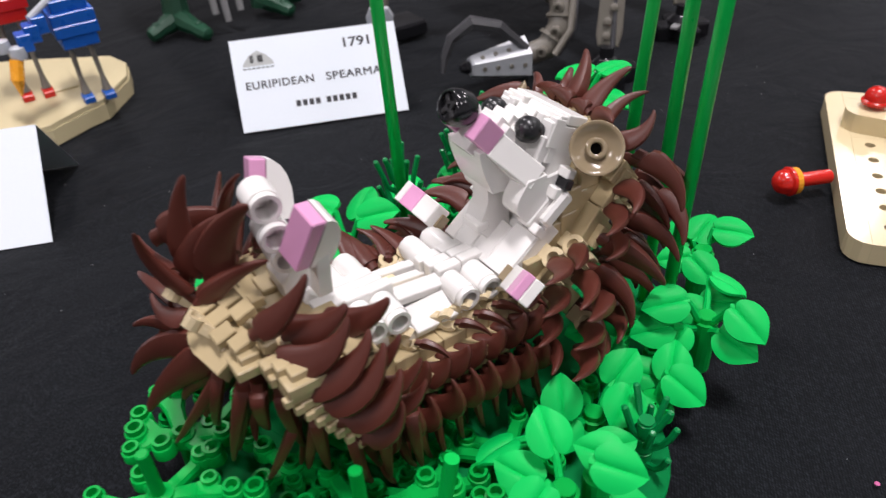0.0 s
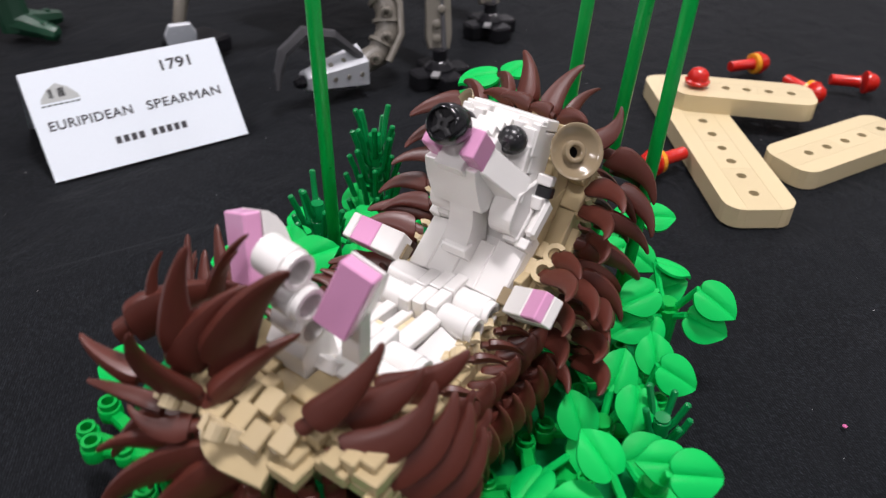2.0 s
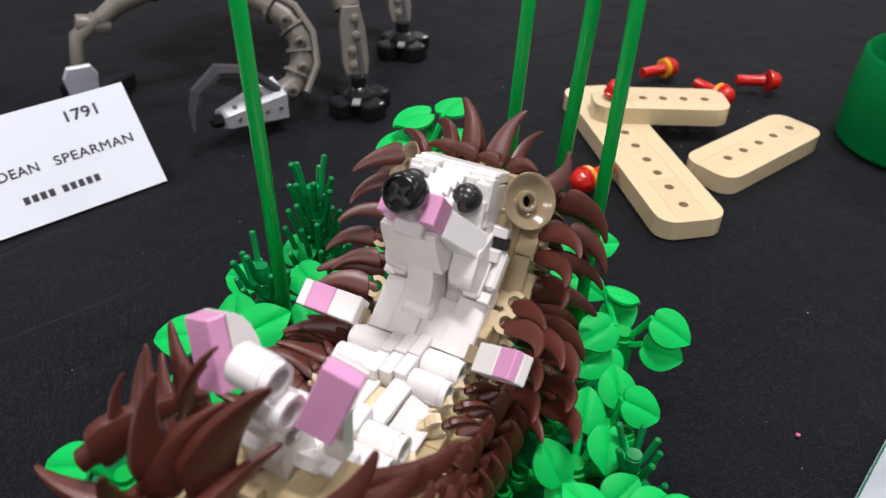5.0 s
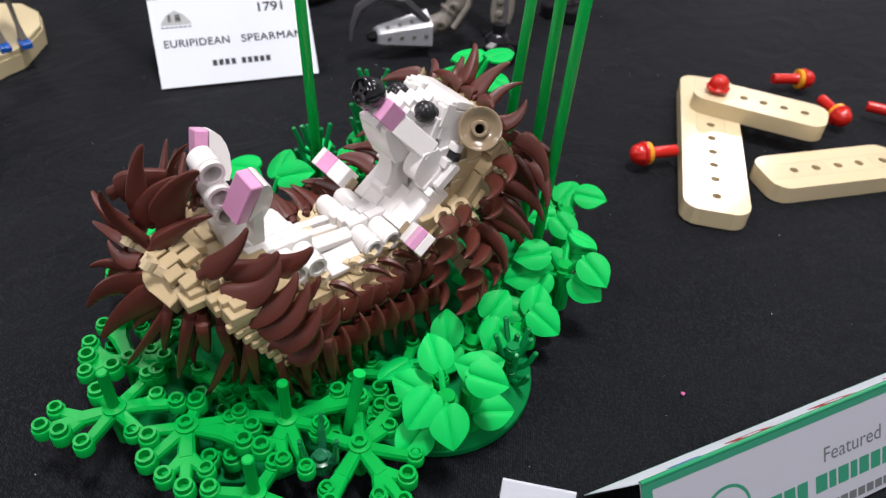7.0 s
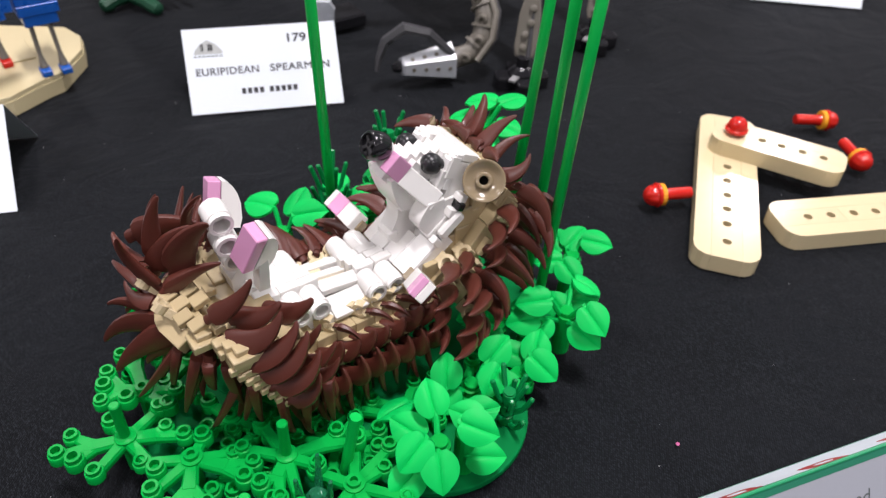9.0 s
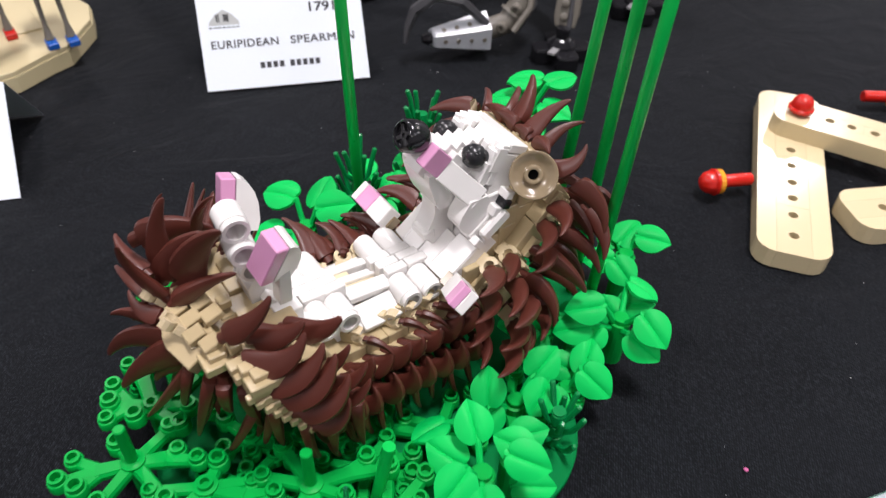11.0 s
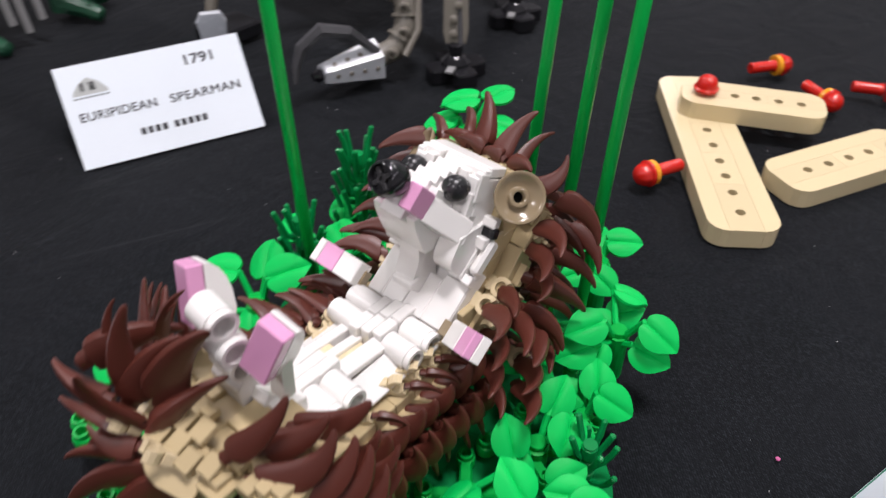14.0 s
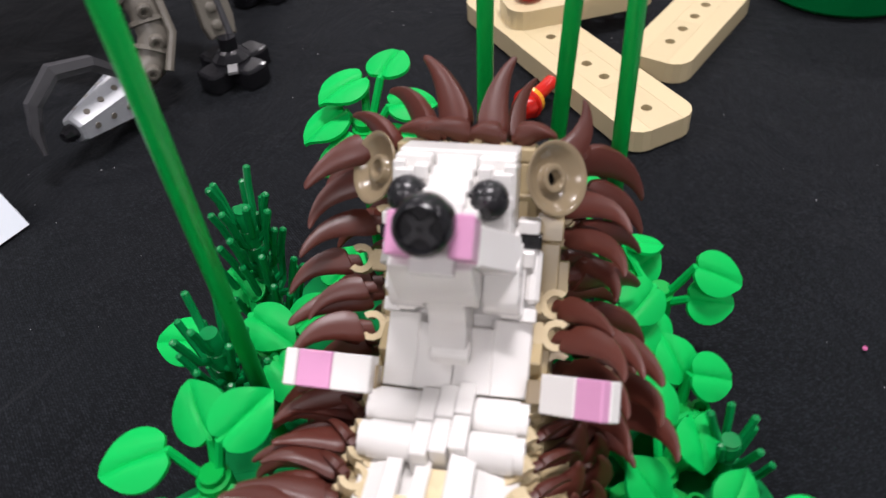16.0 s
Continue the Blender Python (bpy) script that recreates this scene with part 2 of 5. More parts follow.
def add_tube(bm, pts, radii, seg=8, cap=True):
    """A round bar through points in mm with a radius at each."""
    pts = [Vector(p) * MM for p in pts]
    rings = []
    up = Vector((0, 0, 1))
    for k, p in enumerate(pts):
        d = (pts[min(k + 1, len(pts) - 1)] - pts[max(k - 1, 0)]).normalized()
        if k == 0:
            side = d.cross(up if abs(d.z) < 0.9 else Vector((1, 0, 0))).normalized()
        else:
            side = (side - d * side.dot(d)).normalized()
        oth = d.cross(side)
        r = radii[k] if hasattr(radii, "__len__") else radii
        rings.append([bm.verts.new(p + (side * math.cos(2 * math.pi * i / seg) + oth * math.sin(2 * math.pi * i / seg)) * r * MM) for i in range(seg)])
    for a, b in zip(rings, rings[1:]):
        for i in range(seg):
            j = (i + 1) % seg
            bm.faces.new((a[i], a[j], b[j], b[i]))
    if cap:
        bm.faces.new(list(reversed(rings[0])))
        bm.faces.new(rings[-1])


def add_prism(bm, outline, h, m=None, bevel=0.0):
    """An outline of (x, y) in mm, drawn up to height h."""
    f = lambda x, y, z: (m @ Vector((x * MM, y * MM, z * MM))) if m is not None else Vector((x * MM, y * MM, z * MM))
    lo = [bm.verts.new(f(x, y, 0)) for x, y in outline]
    hi = [bm.verts.new(f(x, y, h)) for x, y in outline]
    n = len(outline)
    top = bm.faces.new(hi)
    bm.faces.new(list(reversed(lo)))
    for i in range(n):
        j = (i + 1) % n
        bm.faces.new((lo[i], lo[j], hi[j], hi[i]))
    if bevel:
        bmesh.ops.bevel(bm, geom=list(top.edges), offset=bevel * MM, segments=2, affect="EDGES", profile=0.5)


SHARED = {}


def shared(key, material, make, smooth=False):
    """A mesh that alike pieces share."""
    if key not in SHARED:
        bm = bmesh.new()
        make(bm)
        me = bpy.data.meshes.new("piece")
        bm.to_mesh(me)
        bm.free()
        me.materials.append(material)
        if smooth:
            me.shade_smooth()
            me.set_sharp_from_angle(angle=0.75)
        SHARED[key] = me
    return SHARED[key]


def brick(name, material, parent, c, s, m=None, bevel=0.3, label=""):
    """One box-shaped toy brick: centre c and size s in mm, in the pose m."""
    me = shared(("box", material.name, tuple(round(v, 2) for v in s), bevel), material, lambda bm: add_box(bm, 0, 0, 0, *s, bevel=bevel))
    mm = Matrix.Translation(Vector(c) * MM)
    return place(name, me, parent, m @ mm if m is not None else mm, label)


# ---- setting ----
def setting():
    bm = bmesh.new()
    n = 110
    half = 0.9
    grid = {}
    for i in range(n + 1):
        for j in range(n + 1):
            x, y = -half + 2 * half * i / n - 0.1, -half + 2 * half * j / n + 0.1
            z = 0.0016 * (noise.noise(Vector((x * 5, y * 5, 0.3))) - 0.55)
            fold = 0.0022 * math.exp(-((x * 0.86 + y * 0.5 + 0.22 + 0.02 * math.sin(y * 9)) / 0.012) ** 2) * max(0.0, min(1.0, (-y - 0.02) * 9))
            z = min(z + fold, 0.0012) if x * x + y * y > 0.02 else min(z, -0.0003)
            grid[i, j] = bm.verts.new((x, y, z - 0.0005))
    for i in range(n):
        for j in range(n):
            bm.faces.new((grid[i, j], grid[i + 1, j], grid[i + 1, j + 1], grid[i, j + 1]))
    rim = [grid[i, 0] for i in range(n)] + [grid[n, j] for j in range(n)] + [grid[i, n] for i in range(n, 0, -1)] + [grid[0, j] for j in range(n, 0, -1)]
    low = []
    for k, v in enumerate(rim):
        out = Vector((v.co.x + 0.1, v.co.y - 0.1, 0)).normalized() * (0.012 + 0.012 * math.sin(k * 0.7))
        low.append(bm.verts.new((v.co.x + out.x, v.co.y + out.y, -0.72)))
    for k in range(len(rim)):
        j = (k + 1) % len(rim)
        bm.faces.new((rim[k], low[k], low[j], rim[j]))
    t = part("tablecloth", bm, CLOTH, smooth=True)
    tagged(t, "black woven tablecloth draped over the exhibition table", "tablecloth", kind="structure")
    bm = bmesh.new()
    add_box(bm, 0, 0, -760, 14000, 14000, 20, 0)
    tagged(part("floor", bm, HALLFLOOR), "grey concrete floor of the exhibition hall", "floor", kind="structure")
    bm = bmesh.new()
    add_box(bm, 0, 0, 4010, 14000, 14000, 20, 0)
    tagged(part("ceiling", bm, HALLCEIL), "pale painted ceiling of the exhibition hall", "ceiling", kind="structure")
    for name, c, s in (("wall_north", (0, 7010, 1625), (14000, 20, 4750)), ("wall_south", (0, -7010, 1625), (14000, 20, 4750)),
                       ("wall_east", (7010, 0, 1625), (20, 14000, 4750)), ("wall_west", (-7010, 0, 1625), (20, 14000, 4750))):
        bm = bmesh.new()
        add_box(bm, *c, *s, 0)
        tagged(part(name, bm, HALLWALL), "pale painted wall of the exhibition hall", "wall", kind="structure")


setting()
# ---- shapes of the toy pieces ----
def make_claw(bm, length=22.0, width=8.4, thick=4.4, bulge=3.7, seg=12):
    """A flat horn-shaped claw from the origin along x; its back bulges towards -z, its broad sides face y."""
    prev = None
    stations = (0.0, 0.125, 0.135, 0.18, 0.26, 0.36, 0.47, 0.58, 0.69, 0.80, 0.90, 0.97, 1.0)
    for k in range(len(stations)):
        s = stations[k]
        if s < 0.13:
            w, t = width * 0.46, thick * 0.80
        else:
            f = (s - 0.13) / 0.87
            w = width * min(0.84 + 2.0 * f, 1.0) * (1 - 0.85 * max(0.0, f - 0.12) / 0.88) ** 0.9
            t = thick * (1 - 0.80 * f ** 1.5)
        if k == len(stations) - 1:
            w, t = w * 0.45, t * 0.5
        c = Vector((length * s, 0, -4 * bulge * s * (1 - s) * (0.7 + 0.6 * s)))
        ring = []
        for i in range(seg):
            a = 2 * math.pi * i / seg
            # broad, slightly hollow cheeks and a thin inner edge
            flat = math.copysign(abs(math.sin(a)) ** 0.6, math.sin(a)) * (0.62 + 0.38 * (1 - math.cos(a)) / 2)
            ring.append(bm.verts.new((c + Vector((0, 0.5 * t * flat, 0.5 * w * math.cos(a)))) * MM))
        if prev:
            for i in range(seg):
                j = (i + 1) % seg
                bm.faces.new((prev[j], prev[i], ring[i], ring[j]))
        else:
            bm.faces.new(ring)
        prev = ring
    bm.faces.new(list(reversed(prev)))


def make_clip(bm):
    """An open C-shaped clip on a short neck along x."""
    out, inn, n = 3.1, 1.75, 10
    a0, a1 = math.radians(50), math.radians(310)
    rows = []
    for k in range(n + 1):
        a = a0 + (a1 - a0) * k / n
        rows.append([bm.verts.new(Vector((r * math.cos(a), r * math.sin(a), z)) * MM) for r, z in ((out, -1.6), (out, 1.6), (inn, 1.6), (inn, -1.6))])
    for p, q in zip(rows, rows[1:]):
        for i in range(4):
            j = (i + 1) % 4
            bm.faces.new((p[i], q[i], q[j], p[j]))
    bm.faces.new(rows[0])
    bm.faces.new(list(reversed(rows[-1])))
    add_box(bm, -4.2, 0, 0, 3.2, 4.4, 3.2, 0.2)


def make_leaf(bm, size=14.0):
    """A heart-shaped leaf of two domed halves that meet in a sunken midrib, tip along +x, about size mm long."""
    n, rings = 28, 6
    top, bot = [], []
    for k in range(rings + 1):
        f = k / rings
        rt, rb = [], []
        for i in range(n):
            a = 2 * math.pi * i / n
            r = 0.47 + 0.15 * math.exp(-(a if a < math.pi else 2 * math.pi - a) ** 1.4 / 0.20) - 0.13 * math.exp(-(a - math.pi) ** 2 / 0.05)
            x, y = r * f * math.cos(a) * size, r * f * math.sin(a) * size * 0.98
            yn = min(1.0, abs(y) / (0.46 * size))
            z = 1.1 * (1 - math.exp(-abs(y) / 0.9)) - 1.3 * yn ** 2.2 - 0.9 * (x / (0.5 * size)) ** 2
            rt.append(bm.verts.new(Vector((x, y, z)) * MM))
            rb.append(bm.verts.new(Vector((x, y, z - 1.0)) * MM))
            if k == 0:
                break
        top.append(rt)
        bot.append(rb)
    for rows, flip in ((top, False), (bot, True)):
        for i in range(n):
            j = (i + 1) % n
            f = (rows[0][0], rows[1][i], rows[1][j])
            bm.faces.new(f if not flip else f[::-1])
            for k in range(1, rings):
                f = (rows[k][i], rows[k + 1][i], rows[k + 1][j], rows[k][j])
                bm.faces.new(f if not flip else f[::-1])
    for i in range(n):
        j = (i + 1) % n
        bm.faces.new((top[-1][i], bot[-1][i], bot[-1][j], top[-1][j]))


def add_hollow_stud(bm, x, y, z, h=4.2, r=3.1):
    """A short round collar with a hollow stud on top."""
    add_lathe(bm, [(r, 0), (r, h * 0.62), (r - 0.15, h * 0.66), (r * 0.80, h * 0.68), (r * 0.80, h), (r * 0.52, h), (r * 0.52, h * 0.45), (0.02, h * 0.45)], 14, Matrix.Translation(Vector((x, y, z)) * MM))


def add_arm(bm, p, q, w0, w1, h):
    """A flat moulded arm with chamfered top edges from p to q, in mm."""
    p, q = Vector(p), Vector(q)
    d = (q - p).normalized()
    n = Vector((-d.y, d.x, 0)).normalized()
    rings = []
    for c, w in ((p, w0), (q, w1)):
        rings.append([bm.verts.new((c + n * u * w + Vector((0, 0, v * h))) * MM) for u, v in ((-1, 0), (1, 0), (1, 0.6), (0.7, 1), (-0.7, 1), (-1, 0.6))])
    for i in range(6):
        j = (i + 1) % 6
        bm.faces.new((rings[0][i], rings[1][i], rings[1][j], rings[0][j]))
    bm.faces.new(list(reversed(rings[0])))
    bm.faces.new(rings[1])


def make_arm(bm, ends, k):
    """One arm that leaves the hub and forks to its ends, given in mm from the hub."""
    ends = [Vector((e[0], e[1], 0)) for e in ends]
    h = 2.6 + 0.04 * (k % 6)
    if len(ends) == 1:
        add_arm(bm, (0, 0, 0), ends[0], 2.3, 1.9, h)
        return
    fork = sum(ends, Vector()) / len(ends) * 0.58
    add_arm(bm, (0, 0, 0), fork * 1.04, 2.2, 2.9, h)
    for m, e in enumerate(ends):
        add_arm(bm, fork * 0.92, e, 2.5, 1.7, h - 0.2 - 0.03 * m)


def make_hub(bm, stem):
    top = [(2.5, 3.6), (1.9, 4.2), (1.9, 20.0), (1.5, 20.4), (0.02, 20.4)] if stem else [(2.5, 3.6), (2.5, 5.2), (1.4, 5.2), (1.4, 3.0), (0.02, 3.0)]
    add_lathe(bm, [(3.8, -0.4), (3.8, 3.4)] + top, 14)


def add_rods(bm, seed, count, height, spread, r=1.05):
    """A tuft: a ribbed core with short rods that bend up at every level."""
    rnd = random.Random(seed)
    core = []
    n = max(3, int(height / 7))
    for k in range(n):
        z0, z1 = height * 0.82 * k / n, height * 0.82 * (k + 1) / n
        core += [(3.0 - 0.6 * k / n, z0), (3.0 - 0.6 * k / n, z1 - 1.2), (2.3, z1 - 0.9), (2.3, z1 - 0.1)]
    add_lathe(bm, core + [(0.02, height * 0.82)], 12)
    for k in range(count):
        a = 2 * math.pi * 0.382 * k + rnd.uniform(-0.3, 0.3)
        lvl = k / count
        d = Vector((math.cos(a), math.sin(a), 0))
        out = spread * (1 - 0.5 * lvl) * rnd.uniform(0.75, 1.0)
        z = height * (0.04 + 0.72 * lvl)
        p1 = d * out * 0.75 + Vector((0, 0, z + 2.4))
        p2 = d * out + Vector((0, 0, z + height * 0.09 + rnd.uniform(3.5, 6.5)))
        p3 = p2 + Vector((d.x, d.y, 3.0)) * rnd.uniform(1.2, 1.9)
        add_tube(bm, [d * 2.2 + Vector((0, 0, z)), p1, p2, p3, p3 + (p3 - p2).normalized() * 0.5], [r, r, r, r, r * 0.5], 7)


# ---- the brick-built hedgehog ----
hedgehog = thing("brick_hedgehog", "toy-brick hedgehog lying on its back, white belly and brown spikes", "toy sculpture")

CLAW = shared("claw", BROWN, make_claw, True)
STRAIGHT = shared("straight_claw", BROWN, lambda bm: make_claw(bm, 22.0, 8.4, 5.6, 1.9), True)
SLIM = shared("slim_claw", BROWN, lambda bm: make_claw(bm, 22.0, 5.6, 3.2, 2.6, 8), True)
CLIP = shared("clip", CLIPTAN, make_clip)


def claw(base, tip, bulge, width=1.0, me=None, clip=None):
    """A brown claw from base to tip, its back towards bulge."""
    b, t = Vector(base), Vector(tip)
    x = t - b
    L = x.length
    x.normalize()
    z = -Vector(bulge)
    z = (z - x * z.dot(x)).normalized()
    y = z.cross(x)
    m = Matrix((x * (L / 22.0), y * (0.6 + 0.4 * width), z * width * (0.55 + 0.45 * L / 22.0))).transposed().to_4x4()
    m.translation = b * MM
    place("spike", me or CLAW, hedgehog, m)
    if clip is not None:
        c = Vector(clip)
        place("clip", CLIP, hedgehog, axes(b - x * 1.0, x, c) @ Matrix.Scale(1.2, 4))


# head frame: x to the side, -y along the snout, z to the crown
HEAD = axes((-1.0, 39.3, 83.1), (1, 0, 0), (0, 0.899, -0.437))


def head():
    P = lambda name, mat, c, s, bev=0.35, label="": brick(name, mat, hedgehog, c, s, HEAD, bev, label)
    P("brick", TAN, (0, 3.2, -6), (28, 6.4, 18))
    P("plate", TAN, (-7.5, 3.2, 4.6), (14.6, 6.6, 3.0))
    P("plate", TAN, (7.5, 3.2, 4.6), (14.6, 6.6, 3.0))
    P("brick", WHITE, (0, -4.6, -4.7), (24, 9.2, 16.0))
    P("tile", WHITE, (0, -4.4, 5.1), (24, 8.2, 3.2))
    # saw-toothed ridge of the snout: a narrow middle row and a lower row on each side
    tooth = Matrix.Rotation(math.radians(-24), 4, "X")
    for k in range(6):
        brick("plate", WHITE, hedgehog, (0, 0, 0), (8.2, 5.0, 11.0), HEAD @ at(0, -9.4 - 4.1 * k, -0.2 - 1.25 * k) @ tooth, 0.25)
        if k < 4:
            for sx in (-1, 1):
                brick("plate", WHITE, hedgehog, (0, 0, 0), (3.0, 4.6, 9.0), HEAD @ at(sx * 5.4, -12.0 - 4.1 * k, -2.6 - 1.1 * k) @ tooth, 0.25)
    P("brick", WHITE, (0, -29.0, -5.2), (8.2, 5.6, 8.0))
    for sx in (-1, 1):
        P("plate", WHITE, (sx * 8.4, -10.2, -1.2), (7.4, 3.0, 14.6))
        P("plate", WHITE, (sx * 11.0, -10.9, 0.6), (2.6, 4.6, 9.0))
        P("plate", WHITE, (sx * 8.6, -12.6, -2.4), (6.4, 2.6, 12.0))
        P("plate", WHITE, (sx * 8.0, -13.4, -6.4), (7.8, 3.2, 11.0))
        P("plate", WHITE, (sx * 6.4, -12.8, 3.0), (3.0, 3.0, 3.2))
        brick("brick", PINK, hedgehog, (0, 0, 0), (4.2, 8.4, 7.8), HEAD @ at(sx * 5.7, -31.6, -4.4) @ tooth, 0.3)
        # cheek block that slants from the pink brick back to the neck
        mid = Vector((sx * (9.85 + 1) - 1, 16.3, 83.65)) - Vector((sx * 0.915, -0.18, 0.36)) * 3.4
        m = axes(mid, (sx * 0.388, 0.60, -0.697), (sx * 0.09, -0.78, -0.62))
        brick("cheek", WHITE, hedgehog, (0, 0, 0), (17.2, 7.8, 7.0), m, 0.35)
        # black clip and light pin below the ear
        P("plate", BLACK, (sx * 15.2, -3.4, -12.6), (4.6, 3.0, 3.2))
        P("plate", WHITE, (sx * 14.6, -3.6, -9.4), (4.6, 3.4, 3.0))
        P("plate", WHITE, (sx * 14.4, -5.2, -16.0), (4.0, 3.4, 3.6))
        # ear dish
        bm = bmesh.new()
        add_lathe(bm, [(0.02, 0.0), (3.0, -0.1), (5.2, 0.8), (7.0, 2.2), (8.0, 3.6), (7.75, 3.75), (6.6, 2.7), (5.0, 1.6), (3.4, 1.0), (3.1, 1.0), (3.1, 2.6), (2.9, 2.8), (1.85, 2.8), (1.75, 2.6), (1.75, 0.1), (0.02, 0.1)], 28)
        ear = part("ear", bm, DARKTAN, hedgehog, "dark tan dish with a hollow stud", smooth=False)
        nrm = Vector((sx * 0.66, -0.52, 0.54)).normalized()
        ear.matrix_basis = axes(Vector((sx * 18.4 - 1, 39.3, 83.1)) - nrm * 1.5, Vector((0, 0.5, 1)).cross(nrm), nrm.cross(Vector((0, 0.5, 1)).cross(nrm)))
        for p in ear.data.polygons:
            p.use_smooth = True
        # near-black disc at the stud's bottom: the hollow's shade put into colour
        bm = bmesh.new()
        add_lathe(bm, [(1.7, 0.12), (1.7, 0.2), (0.02, 0.2)], 12)
        part("ear_hole", bm, HOLESHADE, ear)
        # eye
        bm = bmesh.new()
        add_lathe(bm, [(2.5, -4.2), (2.5, -1.0), (3.7, -1.0), (3.95, 0.6), (3.8, 2.2), (3.0, 3.6), (1.6, 4.4), (0.02, 4.6)], 20)
        eye = part("eye", bm, EYEBLACK, hedgehog, "glossy black domed eye", smooth=True)
        eye.matrix_basis = HEAD @ at(sx * 7.9 - 0.1, -17.4, -0.6, 90)
    # nose: a small wheel with a hub
    bm = bmesh.new()
    add_lathe(bm, [(2.6, -4.2), (4.4, -4.0), (5.1, -2.6), (5.3, 0), (5.1, 2.4), (4.5, 3.5), (4.0, 3.8), (3.8, 3.4), (3.6, 2.4), (0.02, 2.4)], 26)
    nose = part("nose", bm, BLACK, hedgehog, "black wheel nose with a pierced hub", smooth=True)
    nose.matrix_basis = HEAD @ at(0, -39.0, 0, 90)
    bm = bmesh.new()
    add_lathe(bm, [(1.5, 2.2), (1.5, 3.1), (0.7, 3.1), (0.7, 2.5), (0.02, 2.5)], 14)
    for k in range(4):
        a = math.radians(90 * k + 45)
        add_box(bm, 2.4, 0, 2.7, 2.2, 1.3, 0.9, 0.15, Matrix.Rotation(a, 4, "Z"))
    part("hub", bm, HUBBLACK, nose)
    bm = bmesh.new()
    add_lathe(bm, [(2.4, 0), (2.4, 5)], 14)
    part("pin", bm, WHITE, hedgehog, m=HEAD @ at(0, -32.5, 0, 90))


def curved_slope(name, mat, prof, x0, width, m=None, label=""):
    """A piece with the side outline prof of (y, z), width along x from x0."""
    bm = bmesh.new()
    mm = Matrix(((0, 0, 1, 0), (1, 0, 0, 0), (0, 1, 0, 0), (0, 0, 0, 1)))
    add_prism(bm, prof, width, Matrix.Translation((x0 * MM, 0, 0)) @ mm)
    bmesh.ops.bevel(bm, geom=bm.edges[:], offset=0.25 * MM, segments=1, affect="EDGES")
    ob = part(name, bm, mat, hedgehog, label)
    if m is not None:
        ob.matrix_basis = m
    return ob


def round_bar(name, mat, x0, x1, y, z, r=4.0, hollow=True, m=None):
    """Round bricks in a row along x with an open end."""
    bm = bmesh.new()
    L = x1 - x0
    prof = [(r - 0.4, 0), (r, 0.4)]
    n = max(1, round(L / 9.6))
    for k in range(1, n):
        c = L * k / n
        prof += [(r, c - 0.5), (r - 0.7, c - 0.45), (r - 0.7, c + 0.45), (r, c + 0.5)]
    prof += [(r, L - 2.0), (r - 0.35, L - 1.9), (r - 0.35, L)]
    prof += [(r - 1.45, L), (r - 1.5, L - 5.5), (0.02, L - 5.5)] if hollow else [(0.02, L)]
    add_lathe(bm, prof, 20)
    ob = part(name, bm, mat, hedgehog, smooth=False)
    mm = axes((x0, y, z), (0, 1, 0), (0, 0, 1))
    ob.matrix_basis = (m or Matrix()) @ mm
    ob.data.shade_smooth()
    ob.data.set_sharp_from_angle(angle=0.6)
    return ob


# chest frame: x to the side, y up the slope, z away from the body
CHEST = axes((0, 5.0, 52.0), (1, 0, 0), (0, 0.80, 0.60))


